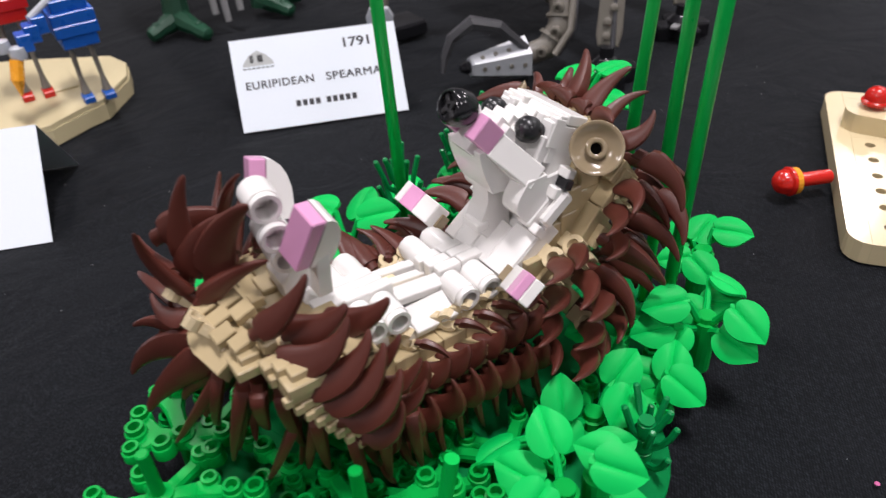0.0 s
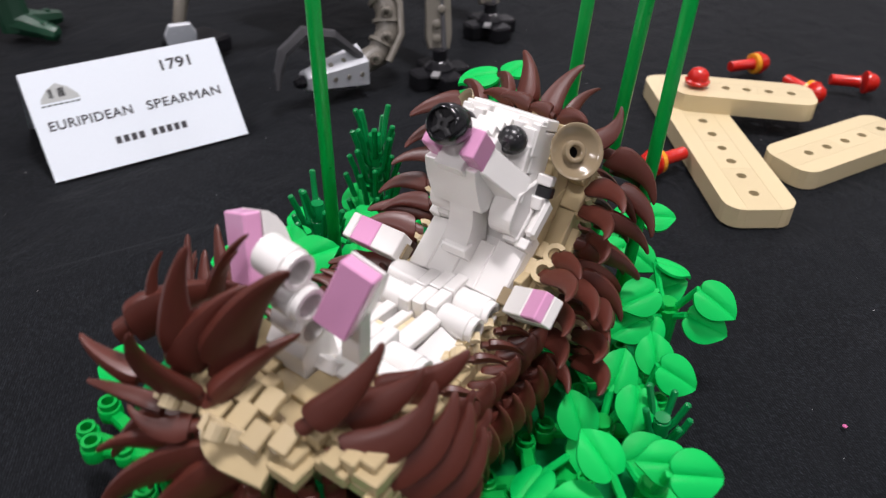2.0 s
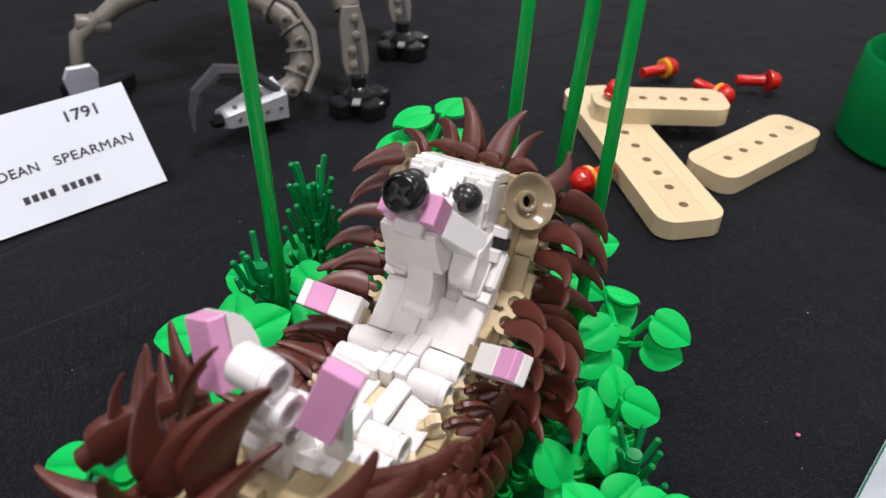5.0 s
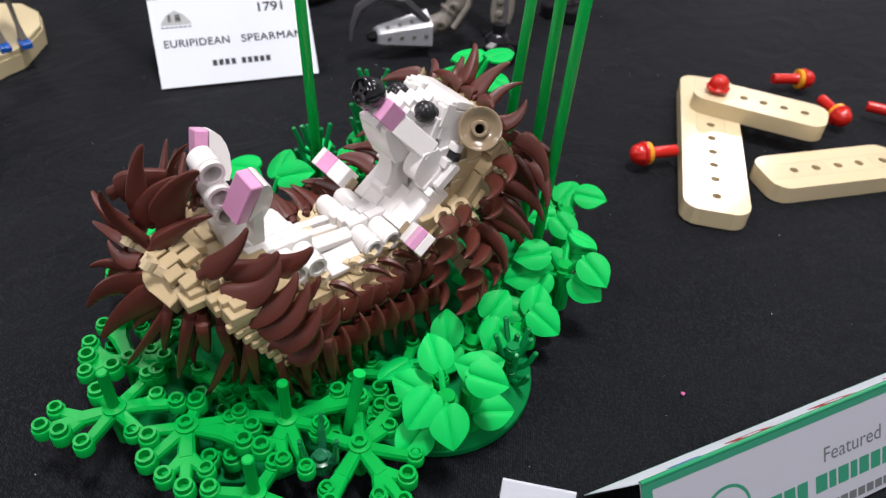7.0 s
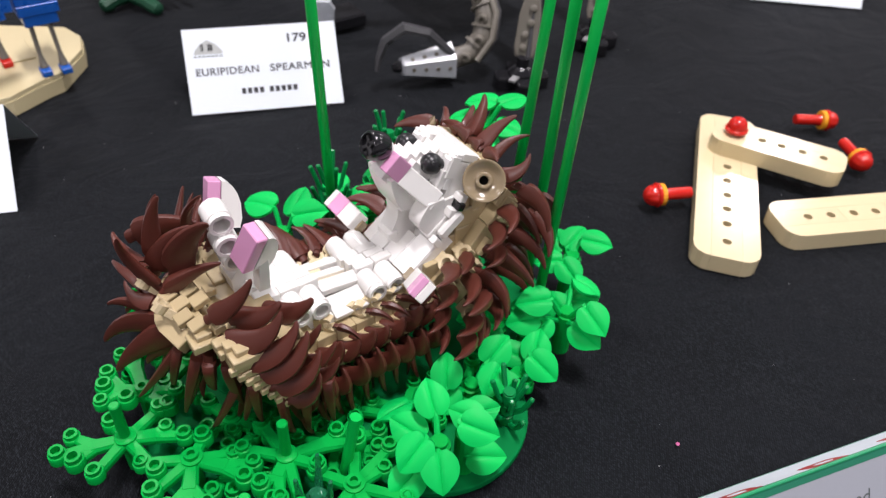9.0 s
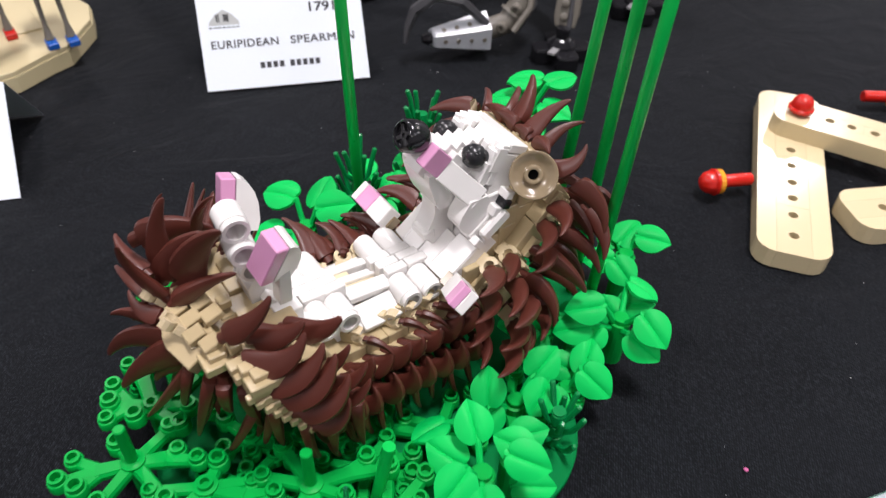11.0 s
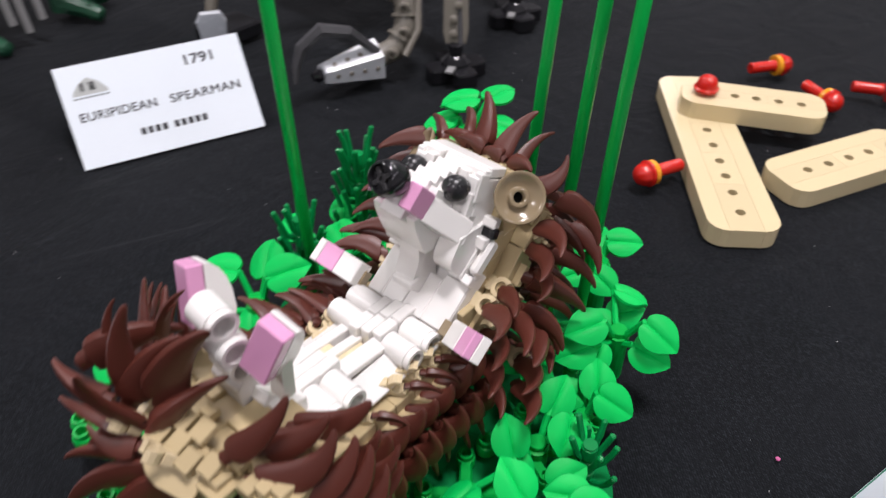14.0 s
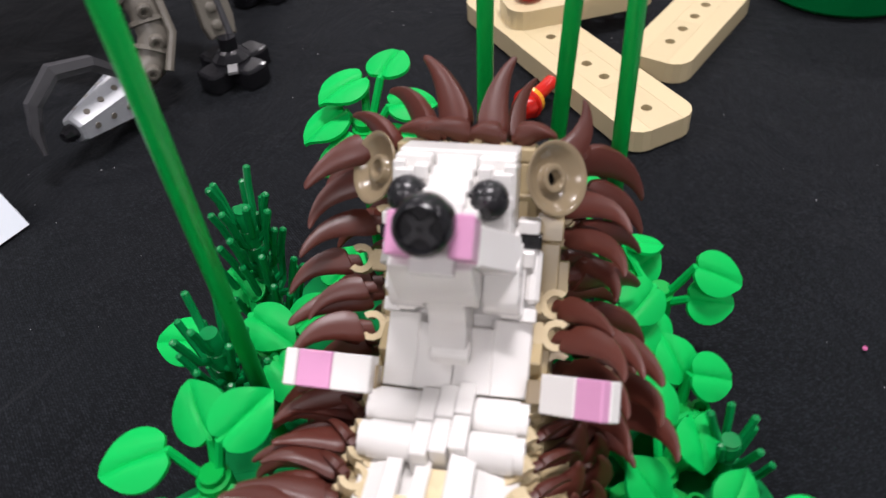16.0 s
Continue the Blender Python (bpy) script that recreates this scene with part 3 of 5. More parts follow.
def chest_and_arms():
    P = lambda name, mat, c, s, bev=0.3, m=CHEST: brick(name, mat, hedgehog, c, s, m, bev)
    for x in (-4, 4):
        P("tile", WHITE, (x, 7.2, -1.6), (7.85, 14.0, 3.2))
    for sx in (-1, 1):
        P("tile", WHITE, (sx * 4.1, 8.2, -1.6), (8.2, 16.0, 3.2), 0.3, CHEST @ at(sx * 8.1, 0, 0.1, 0, sx * 22, 0))
    P("brick", WHITE, (0, 11, -6.4), (31.5, 22, 6.0))
    for sx in (-1, 1):
        P("slope", WHITE, (sx * 11.0, 24.0, -0.4), (5.2, 15.0, 5.6), 0.9)
        P("slope", WHITE, (sx * 15.2, 26.0, -1.6), (3.0, 12.0, 5.0), 0.9)
        P("plate", WHITE, (sx * 14.6, 17.6, -2.2), (3.6, 3.0, 4.6))
    # throat: two slopes under the snout, then a narrow curved one
    for x0, w in ((-9.6, 15.6),):
        arc = [(6.2 + 4.6 * (k / 8) ** 1.5, 88.0 - 15.0 * k / 8) for k in range(9)]
        curved_slope("slope", WHITE, arc + [(19, 72.0), (19, 88.5)], x0, w)
    arc = [(10.2 + 1.6 * math.sin(math.pi * k / 8) - 1.8 * k / 8, 75 - 12.0 * k / 8) for k in range(9)]
    curved_slope("slope", WHITE, arc + [(7.0, 60.0), (10.5, 56.0), (19, 56.0), (19, 75)], -4.4, 7.6)
    for sx, x0 in ((1, 6.2), (-1, -13.2)):
        arc = [(18.0 - 4.4 * math.sin(math.pi * (k / 9) ** 1.2), 78.0 - 14.0 * k / 9) for k in range(10)]
        curved_slope("slope", WHITE, arc + [(25, 64.0), (25, 78.0)], x0, 7.0)
    brick("brick", WHITE, hedgehog, (0, 26.2, 67.5), (24, 11, 17), None, 0.3)
    brick("tile", WHITE, hedgehog, (0, 8.6, 61.2), (7.8, 4.6, 3.0), axes((0, 0, 0), (1, 0, 0), (0, 1, 0)), 0.4)
    # arms rise from the chest; the outer end shows the pink plate over a white one
    P("brick", WHITE, (-20.4, 2.0, 2.6), (8.4, 7.8, 6.4))
    P("brick", PINK, (-28.4, 2.0, 2.6), (7.4, 7.8, 6.4))
    P("brick", WHITE, (-33.6, 2.0, 2.6), (2.8, 7.8, 6.4))
    P("plate", DARKTAN, (-17.0, 1.6, 0.0), (3.0, 5.0, 4.0))
    for sx in (1,):
        arm = CHEST @ axes((sx * 30.8, 1.9, 9.85), (sx * 0.79, 0, 0.61), (0, sx, 0))
        P("plate", PINK, (-3.35, 0, -1.4), (6.6, 8.1, 2.8), 0.3, arm)
        P("plate", WHITE, (-11.2, 0, -1.4), (8.9, 8.1, 2.8), 0.3, arm)
        P("brick", WHITE, (-8.0, 0, -4.55), (15.9, 8.1, 3.3), 0.3, arm)
        P("plate", DARKTAN, (sx * 17.4, 2.0, -1.6), (3.4, 5.0, 4.0))


def belly_and_legs():
    P = lambda name, mat, c, s, m=None, bev=0.3: brick(name, mat, hedgehog, c, s, m, bev)
    for y, z in ((1.8, 49.4), (-6.2, 49.2), (-29.6, 53.0), (-37.0, 53.4)):
        round_bar("round_brick", WHITE, 5.6, 16.8, y, z)
        round_bar("round_brick", WHITE, 5.6, 16.8, y, z).matrix_basis = axes((-5.6, y, z), (0, -1, 0), (0, 0, 1))
        for k, x in enumerate((-3.7, 0.0, 3.7)):
            P("plate", WHITE, (x, y + 1.2 * (k - 1), z + 0.7), (3.6, 7.8, 8.0))
    lean = axes((0, -18.0, 47.2), (1, 0, 0), (0, 1, -0.12))
    for sx in (-1, 1):
        P("tile", WHITE, (0, 0, -1.6), (9.2, 15.6, 3.2), axes((sx * 12.2, -16.2, 47.6), (1, 0, -sx * 0.44), (0, 1, 0)))
    P("tile", WHITE, (0, 0, -1.6), (5.4, 17.4, 3.2), axes((5.4, -16.2, 52.4), (1, 0, -0.2), (0, 1, -0.14)))
    P("tile", CREAM, (1.2, -3.0, 0.9), (4.6, 20.0, 3.0), lean)
    P("tile", WHITE, (-2.6, 0.5, 2.0), (3.2, 20.0, 3.4), lean)
    P("tile", CREAM, (-5.8, -7.0, 0.9), (3.2, 14.0, 3.0), lean)
    P("tile", WHITE, (-8.6, 0, 1.6), (3.4, 20.0, 3.4), lean)
    P("plate", CREAM, (2.6, -12.5, 2.0), (9.0, 5.0, 3.0), lean)
    P("brick", WHITE, (0, -18.5, 43.4), (29, 25, 5.0))
    P("brick", WHITE, (0, -34.0, 45.6), (27, 15, 6.0))
    # white plates that lead up to the legs
    rise = axes((0, -43.0, 52.0), (1, 0, 0), (0, -0.72, 0.69))
    P("tile", WHITE, (9.0, 2, 0), (10.0, 14.0, 3.2), rise)
    P("tile", WHITE, (-2.0, 2, 0), (10.0, 15.0, 3.2), rise)
    P("tile", WHITE, (-12.0, 2, 0), (9.0, 14.0, 3.2), rise)
    P("brick", WHITE, (4.0, 10, 1.0), (20.0, 8.0, 8.0), rise)
    # feet: pink sole plate on a white curved slope
    for sx in (-1, 1):
        e1 = Vector((sx * 0.93, 0.12, -0.34))
        e2 = Vector((sx * 0.37, 0.30, 0.88))
        c = Vector((sx * 13.6 - 0.4, -49.6, 89.6))
        m = axes(c, e1 * sx, e2)
        P("brick", PINK, (0, 0, 1.6), (7.9, 15.6, 4.2), m, 0.35)
        bm = bmesh.new()
        prof = [(-8.0, 0.0), (7.8, 0.0)] + [(7.8 - 12.5 * (1 - math.cos(a)), -7.0 * math.sin(a)) for a in [math.radians(d) for d in (12, 30, 48, 66, 90)]] + [(-8.0, -6.4)]
        mm = Matrix(((0, 0, 1, 0), (1, 0, 0, 0), (0, 1, 0, 0), (0, 0, 0, 1)))
        add_prism(bm, prof, 7.8, Matrix.Translation((-3.9 * MM, 0, -0.7 * MM)) @ mm)
        part("slope", bm, WHITE, hedgehog, m=m)
    # legs
    for hole, L, r in (((6.2, -55.7, 95.6), 9.6, 4.3), ((7.6, -55.2, 87.6), 8.0, 4.3), ((5.5, -53.0, 79.0), 9.0, 4.3)):
        d = Vector((1, -0.08, -0.05)).normalized()
        side = d.cross(Vector((0, 0, 1)))
        ob = round_bar("round_brick", WHITE, 0, L, 0, 0, r)
        ob.matrix_basis = axes(Vector(hole) - d * L, side, d.cross(side) if side.cross(d.cross(side)).dot(d) > 0 else -d.cross(side))
    curved_slope("slope", WHITE, [(-55, 70), (-51, 75), (-46, 76), (-43, 60), (-54, 60)], -8.0, 11.0)
    curved_slope("slope", WHITE, [(-48.5, 88), (-45.0, 88), (-46.0, 71), (-50, 71)], 9.5, 5.0)
    P("tile", WHITE, (0, 0, 0), (9.0, 13.0, 3.2), axes((14.5, -44, 60), (1, 0, 0.15), (0, -0.8, 0.6)))
    P("tile", WHITE, (0, 0, 0), (7.8, 12.0, 3.2), axes((5.0, -46.5, 63), (1, 0, 0.1), (0, -0.75, 0.66)))
    P("brick", WHITE, (9.5, -47.0, 63), (9, 8, 7))


def shell():
    """Tan bricks of the back and rump, stepped like stacked plates."""
    P = lambda name, c, s, m=None: brick(name, TAN, hedgehog, c, s, m, 0.3)
    stations = [(-38, 21, 27, 46), (-30, 21, 25, 43), (-22, 21, 24, 42.5), (-14, 21, 24, 42.5), (-6, 21, 24, 43), (2, 21, 24, 44), (10, 20, 25, 47),
                (18, 19, 29, 53), (26, 18.5, 36, 60), (34, 18, 45, 70), (41, 17.5, 56, 80)]
    for y, hw, lo, hi in stations:
        n = max(2, round((hi - lo) / 9.6))
        for k in range(n):
            z0, z1 = lo + (hi - lo) * k / n, lo + (hi - lo) * (k + 1) / n
            w = hw * (0.72 + 0.28 * math.sin(math.pi * (0.25 + 0.6 * (k + 0.5) / n)))
            if y > 24 and z1 > 43.5 + (0.746 * (y - 13) - 9) / 0.666:
                w = min(w, 14.6)
            for sx in (-1, 1):
                P("brick", (sx * w / 2, y, (z0 + z1) / 2), (w - 0.1, 7.9, z1 - z0 - 0.1))
    # rump: layers of plates that step back from a pointed rim
    rows = [(0, -79.5, 61.0), (7.8, -78.0, 62.4), (15.6, -75.5, 63.8), (23.4, -72.5, 65.2), (30.0, -68.5, 66.0)]
    for x, rim, peak in rows:
        for sx in ((1,) if x == 0 else (-1, 1)):
            y0, top = (rim, peak) if sx > 0 else (rim + 0.22 * x, peak - max(0.0, x - 10) * 0.42)
            for k in range(3):
                d = 7.6 * k + (2.4 if (k + round(x / 7.8)) % 2 else 0)
                if y0 + d > -50:
                    break
                z1 = top + 1.5 * k
                L = -46 - (y0 + d)
                P("plate", (sx * x, y0 + d + L / 2, z1 - 1.6), (7.7, L, 3.1))
            P("brick", (sx * x, (y0 + 11 - 44) / 2, top - 9.0), (7.8, -44 - y0 - 11, 14.0))
            if sx * x > 0:
                P("tile", (sx * x, y0 + 4.6, top + 0.9), (3.9, 5.2, 2.4))
    # smooth round-cornered slab at the tip of the rump
    bm = bmesh.new()
    corner = [(8 - 8 * math.sin(math.radians(q)), 8 - 8 * math.cos(math.radians(q))) for q in range(0, 91, 15)]
    add_prism(bm, [(17.0, 9.0), (0.0, 9.0)] + corner[::-1] + [(17.0, 0.0)], 6.4, axes((-4.4, -81.0, 59.2), (16.2, 4.5, -4.0), (0, 1, 0.42)), bevel=0.5)
    part("rounded_slab", bm, TAN, hedgehog)
    # square teeth that stand on the slab
    for k, (x, y) in enumerate(((-1.5, -74.5), (3.6, -72.5), (8.4, -73.6), (13.2, -71.0), (-5.5, -71.0), (0.8, -68.4), (6.0, -67.2))):
        P("tile", (0, 0, 0), (4.4, 5.6, 3.0), axes((x, y, 69.4 - 0.24 * x + 0.3 * (y + 74)), (1, 0.1, -0.2), (0, 1, 0.3)))
    # small tiles that break up the rump's steps
    for sx, y, z, rz in ((9, -70.5, 66.2, 0), (-3, -69, 66.0, 0), (17, -66, 66.6, 0), (26.5, -66.5, 66.6, 0), (0.5, -62, 67.2, 0)):
        P("tile", (0, 0, 0), (3.8, 3.8, 3.0), at(sx, y, z, 0, 0, rz))
    # toothed plates down the sides of the rump
    for k in range(8):
        y, z, x = -67 + 2.0 * k, 61.5 - 3.1 * k, 32.0 + 0.45 * k
        for sx in (-1, 1):
            if sx < 0 and k < 4:
                continue
            P("plate", (sx * (x - 3), y + 3, z), (8.0, 9.0, 2.9))
            P("tile", (sx * (x + 0.4), y - 1.6, z), (2.2, 2.4, 2.6))
            P("brick", (sx * (x - 9), y + 8, z), (14.0, 14.0, 3.0))
    # neck sides: long smooth bricks along the slope
    slope = axes((0, 9, 43.5), (1, 0, 0), (0, 33, 37))
    for sx in (-1, 1):
        for k, (y, L) in enumerate(((2, 15.6), (17, 13.6), (30, 11.6), (43, 13.6))):
            P("brick", (sx * (16.9 + 0.5 * (k % 2)), y, -14.2), (6.0, L, 7.8), slope)
            P("tile", (sx * 19.6, y - 2 + 4 * (k % 2), -15.6), (5.2, 7.6, 3.0), slope)


def clip_plates():
    """Tan plates under the clips where the neck meets the flanks."""
    for sx in (-1, 1):
        for y, z, w in ((14, 38, 8), (21, 43, 9), (28, 40, 10), (35, 46, 9), (42, 54, 8), (47, 62, 7), (50, 70, 7), (20, 34, 10), (30, 32, 10), (38, 38, 10), (12, 30, 9)):
            brick("plate", TAN, hedgehog, (sx * (19.4 - w / 2), 0, 0), (w, 7.8, 9.4), axes((0, y, z), (1, 0, 0), (0, 0.8, 0.6)), 0.3)


clip_plates()
head()
chest_and_arms()
belly_and_legs()
shell()


def spikes():
    rnd = random.Random(4)
    j = lambda s: rnd.uniform(-s, s)
    # crown of the head: long claws standing up and back
    for base, tip, bul, w in (((-3, 46, 86), (-13.1, 62.4, 97.5), (1, 0.2, 0.5), 1.1), ((4, 46, 86), (7.4, 61.5, 98.5), (-1, 0.1, 0.1), 1.0),
                              ((-9, 46, 84), (-23.4, 65.3, 86), (0.6, 0, 1), 1.0), ((-16, 44, 80), (-29.9, 55.4, 85.5), (0.5, 0, 1), 1.1),
                              ((16, 45, 82), (22.9, 55.9, 92), (0.8, 0, -0.5), 1.1), ((9, 48, 83), (11.9, 65.3, 91), (-0.8, 0, 0.6), 0.7)):
        claw(base, tip, bul, w * 0.92, STRAIGHT if abs(base[0]) < 5 else None, clip=(1, 0, 0) if abs(base[0]) < 12 else None)
    for x, tx, tz in ((-6, -16, 89.5), (0, -10, 90.5), (7, -2, 88.5), (9, 18, 90.0)):
        claw((x, 46.5, 87.5), (tx, 45.5 + j(1.5), tz), (0, 0.3, 1), 0.95, STRAIGHT)
    for x in (-10, -3, 4, 11):
        claw((x, 46, 70), (x * 1.3 + j(2), 66 + j(2), 62 + j(3)), (0, 0.5, 1), 1.0)
    # claws held in clips down both sides of the neck: base, tip, width, 1 where the clip shows
    up, away = (0.72, 0.60, 0.36), (0.6, 0.5, 0.6)
    near_side = (((20, 53, 78), (37.8, 56, 65), away, 0.95, 0), ((18.5, 48, 68), (35, 38, 70.5), up, 0.9, 1), ((20, 44.5, 62.5), (34.2, 29.3, 66.2), up, 0.85, 1),
                 ((20, 31, 52.5), (32.7, 19.6, 58), up, 0.8, 1), ((21, 22, 52.5), (35, 6.6, 60.2), up, 0.9, 1), ((25, 44, 55), (33, 31, 56), up, 0.75, 0), ((21.5, 21, 42.5), (36.5, 4.5, 50.5), up, 0.9, 1),
                 ((23.3, 29.5, 46), (39.8, 15.5, 49.8), up, 0.9, 1), ((32, 32, 41.5), (43.8, 15, 48.6), up, 0.9, 0), ((32, 26.3, 32.5), (44.2, 10, 41), up, 0.95, 1), ((34.4, 21.5, 27.7), (48.5, 6, 34.5), up, 0.95, 0),
                 ((21, 60, 63), (38.9, 57.6, 52.7), away, 0.95, 0), ((20.5, 50, 57), (39.2, 56.5, 47.2), away, 0.85, 1), ((21, 39, 54), (39.6, 51.2, 40.8), away, 0.95, 0), ((23, 33, 47), (41.2, 36.7, 35), away, 0.95, 1),
                 ((22.7, 43, 24), (40.3, 32, 27.7), away, 0.9, 0), ((22.5, 38, 16), (38.7, 26.3, 19.5), away, 0.9, 0), ((22.4, 16.7, 35.2), (37.7, 2.1, 41.4), up, 0.95, 0), ((20, 12, 45), (33, 2, 53), up, 0.8, 1),
                 ((24, 30, 33), (41, 24, 24), away, 0.9, 0), ((20, 62, 70), (30, 70, 56), away, 0.9, 0), ((22, 40, 40), (38, 40, 28), away, 0.9, 0), ((24, 14, 27), (40, 6, 30), up, 0.9, 0))
    far_side = (((-22, 47, 84), (-36.6, 35.6, 79.3), up, 0.9, 0), ((-22, 52, 76), (-37, 46, 69), up, 0.85, 0), ((-23, 47, 74), (-37.1, 33.7, 69), up, 0.9, 0), ((-22, 43, 64), (-38.5, 28.4, 64.8), up, 0.85, 1),
                ((-27, 36.2, 57), (-43.3, 27.5, 52.8), up, 0.9, 1), ((-22, 33, 50), (-40.9, 18.9, 51.8), up, 0.9, 0), ((-22, 30, 55), (-36, 20, 53), up, 0.8, 0), ((-22, 23, 48.5), (-38, 11, 50), up, 0.95, 1), ((-25, 26, 42), (-40, 18, 44), up, 0.9, 0),
                ((-20, 12, 43), (-40, 5, 33), up, 0.85, 0), ((-20, 9, 44), (-38.5, -3, 45), up, 0.8, 0), ((-20, 2, 41), (-40, -1, 41), up, 0.8, 0), ((-21.5, -10, 39), (-40, -12, 44), up, 0.95, 1),
                ((-24, 52, 56), (-40, 52, 44), up, 0.9, 0), ((-24, 42, 44), (-42, 38, 34), up, 0.9, 0), ((-24, 30, 36), (-42, 24, 27), up, 0.9, 0), ((-24, 18, 32), (-40, 12, 22), up, 0.9, 0))
    for n, (base, tip, bul, w, held) in enumerate(near_side + far_side):
        sx = 1 if base[0] > 0 else -1
        if bul is up:
            # broad cheek turned out and up along the slope
            d = (Vector(tip) - Vector(base)).normalized()
            bul = Vector((0.3 if sx > 0 else 0.0, -0.55, 0.77)).cross(d) * sx
        else:
            bul = (sx * bul[0], bul[1], bul[2])
        claw(base, tip, bul, w * 1.08, STRAIGHT if n % 5 == 3 else None)
        if held:
            place("clip", CLIP, hedgehog, axes((base[0] - sx * 0.2, base[1] + 0.4, base[2] + 0.3), (sx, 0, 0), (0, 0.8, 0.6)) @ Matrix.Scale(1.14, 4))
    # claws on the back of the neck
    for y, z in ((48, 76), (48, 66), (44, 57), (39, 49), (33, 41), (27, 35)):
        for sx in (-1, 1):
            claw((sx * 12.0, y + 9, z - 10), (sx * (22 + j(3)), y + 23 + j(4), z - 25 + j(3)), (sx * 0.5, 0.5 + j(0.4), 0.7), 0.9)
            claw((sx * 17.0, y + 6, z - 9), (sx * (33 + j(2)), y + 12 + j(4), z - 21 + j(3)), (sx * 0.8, 0.4 + j(0.4), 0.5), 0.85)
    # rows along the flanks: two blunt ones in clips, two rows of broad shields with tips up, slim ones hanging below
    for k in range(9):
        y = 10 - 6.7 * k
        for sx in (-1, 1):
            if k in (0, 1, 2, 3, 5):
                claw((sx * 18.5, y - 3, 45.5), (sx * (27 + j(1)), y + 4 + j(1), 42.0 + j(1)), (0.3 * sx, 0.3, 0.9), 0.85, SLIM)
                place("clip", CLIP, hedgehog, axes((sx * 17.0, y - 4, 46), (sx * 0.7, 0.5, 0.2), (0, 0, 1) if sx > 0 else (0, 1, 0)))
            claw((sx * 20.5, y - 4, 34.5), (sx * (27.0 + j(1.0)), y + 2 + j(1.2), 44.0 + j(1.5)), (sx * 0.5, 0.26, -0.34), 1.45, STRAIGHT)
            claw((sx * 24.5, y - 4 + j(0.6), 25.5), (sx * (31 + j(1.0)), y + 0.5 + j(1.2), 37.5 + j(1.6)), (sx * 0.5, 0.26, -0.34), 1.5)
            claw((sx * 26.5, y - 2.5 + j(0.6), 30), (sx * (30 + j(1.5)), y - 1 + j(1.5), 10 + j(2.5)), (sx * 0.7, -0.6, 0.3), 1.15, SLIM)
            if sx < 0:
                claw((-20.0, y - 1, 42.5), (-37 + j(2.5), y - 5 + j(3), 50 + j(4)), (-0.2, 0.9 + j(0.5), -0.5), 1.05, None if k % 2 else STRAIGHT, clip=(0, 1, 0))
                claw((-21.0, y + 2, 40), (-43 + j(2), y - 2 + j(3), 33 + j(3)), (-0.2, 0.6 + j(0.5), 0.8), 1.05)
            claw((sx * 17.0, y + 1, 27), (sx * (25 + j(2)), y + j(2), 8 + j(2)), (sx * 1, 0, 0.5), 0.9, SLIM)
            brick("plate", TAN, hedgehog, (sx * 22.4, y, 36.6), (6.4, 6.6, 3.2), None, 0.3)
            brick("tile", TAN, hedgehog, (sx * 25.4, y + 1.8, 36.6), (2.2, 2.4, 2.6), None, 0.3)
    # big overlapping claws on both sides of the rump
    big = (((16.0, -67.2, 71), (26.7, -55.7, 90), 0.85), ((18.5, -60.5, 69), (31.4, -49.8, 80), 1.15), ((20.5, -51.5, 68), (36.2, -41.1, 81), 1.1), ((23.0, -66.0, 66), (35.4, -51.2, 80), 1.15), ((26.5, -64.5, 61), (37.6, -47.5, 77), 1.2),
           ((30.5, -61.0, 56), (39.8, -45.5, 72), 1.2), ((33.5, -57.5, 50), (42.0, -43.9, 64), 1.15), ((35.5, -53.0, 41), (41.5, -44.0, 54), 1.0), ((25, -54, 58), (37, -40, 70), 1.0), ((29, -50, 52), (39, -37, 62), 1.0), ((32, -46, 45), (39, -35, 53), 0.95))
    for sx in (-1, 1):
        for n, (base, tip, w) in enumerate(big):
            base = [t + (b - t) * 1.08 for b, t in zip(base, tip)]
            claw((sx * base[0], base[1], base[2]), (sx * tip[0], tip[1] + j(0.8), tip[2] + j(0.8)), (0.6 * sx, 0.1, -0.48), w, STRAIGHT if n < 3 else None)
    # tall claws on the rump's far shoulder
    for base, tip, bul, w, me in (((-11, -73, 78), (-8.6, -68.8, 103), (-0.36, -0.48, 0.15), 0.85, STRAIGHT), ((-11, -74, 74), (-1, -62.6, 93.5), (-0.5, -0.5, 0.6), 1.1, STRAIGHT), ((-4.5, -69, 75), (8.2, -60.4, 100), (-0.5, -0.5, 0.3), 1.2, STRAIGHT),
                                  ((-3, -74.5, 70.5), (7.2, -58.4, 82.6), (-0.2, -0.4, 0.8), 0.78, STRAIGHT), ((-5, -75.5, 72), (-9.0, -83.4, 92.5), (-0.9, -0.5, 0), 1.0, None), ((-10, -77.5, 66), (-33, -83, 65.5), (0, -0.6, 1), 0.9, STRAIGHT),
                                  ((-4, -77.5, 67), (-18, -83.5, 68), (0.3, -0.6, -0.8), 0.9, None), ((-25, -76, 79), (-11, -57, 85), (-0.4, -0.2, 1), 1.15, STRAIGHT), ((-20.5, -71, 80), (-20.3, -66.5, 95.5), (-0.6, -0.6, 0), 0.7, SLIM), ((-16, -61, 80), (-7.5, -58.5, 96.5), (-0.6, -0.6, 0), 0.5, SLIM),
                                  ((-14.5, -61, 82), (-6, -56.5, 100), (-0.6, -0.6, 0), 0.75, SLIM), ((-20, -76, 69), (-36, -80, 75), (-0.5, -0.8, 0.3), 0.85, STRAIGHT)):
        base = [t + (b - t) * 1.06 for b, t in zip(base, tip)]
        claw(base, tip, bul, w, me)
    for p in ((-10, -79, 72), (2, -78.5, 70.5)):
        place("clip", CLIP, hedgehog, axes(p, (-0.5, -0.6, 0.6), (1, 0, 0)))
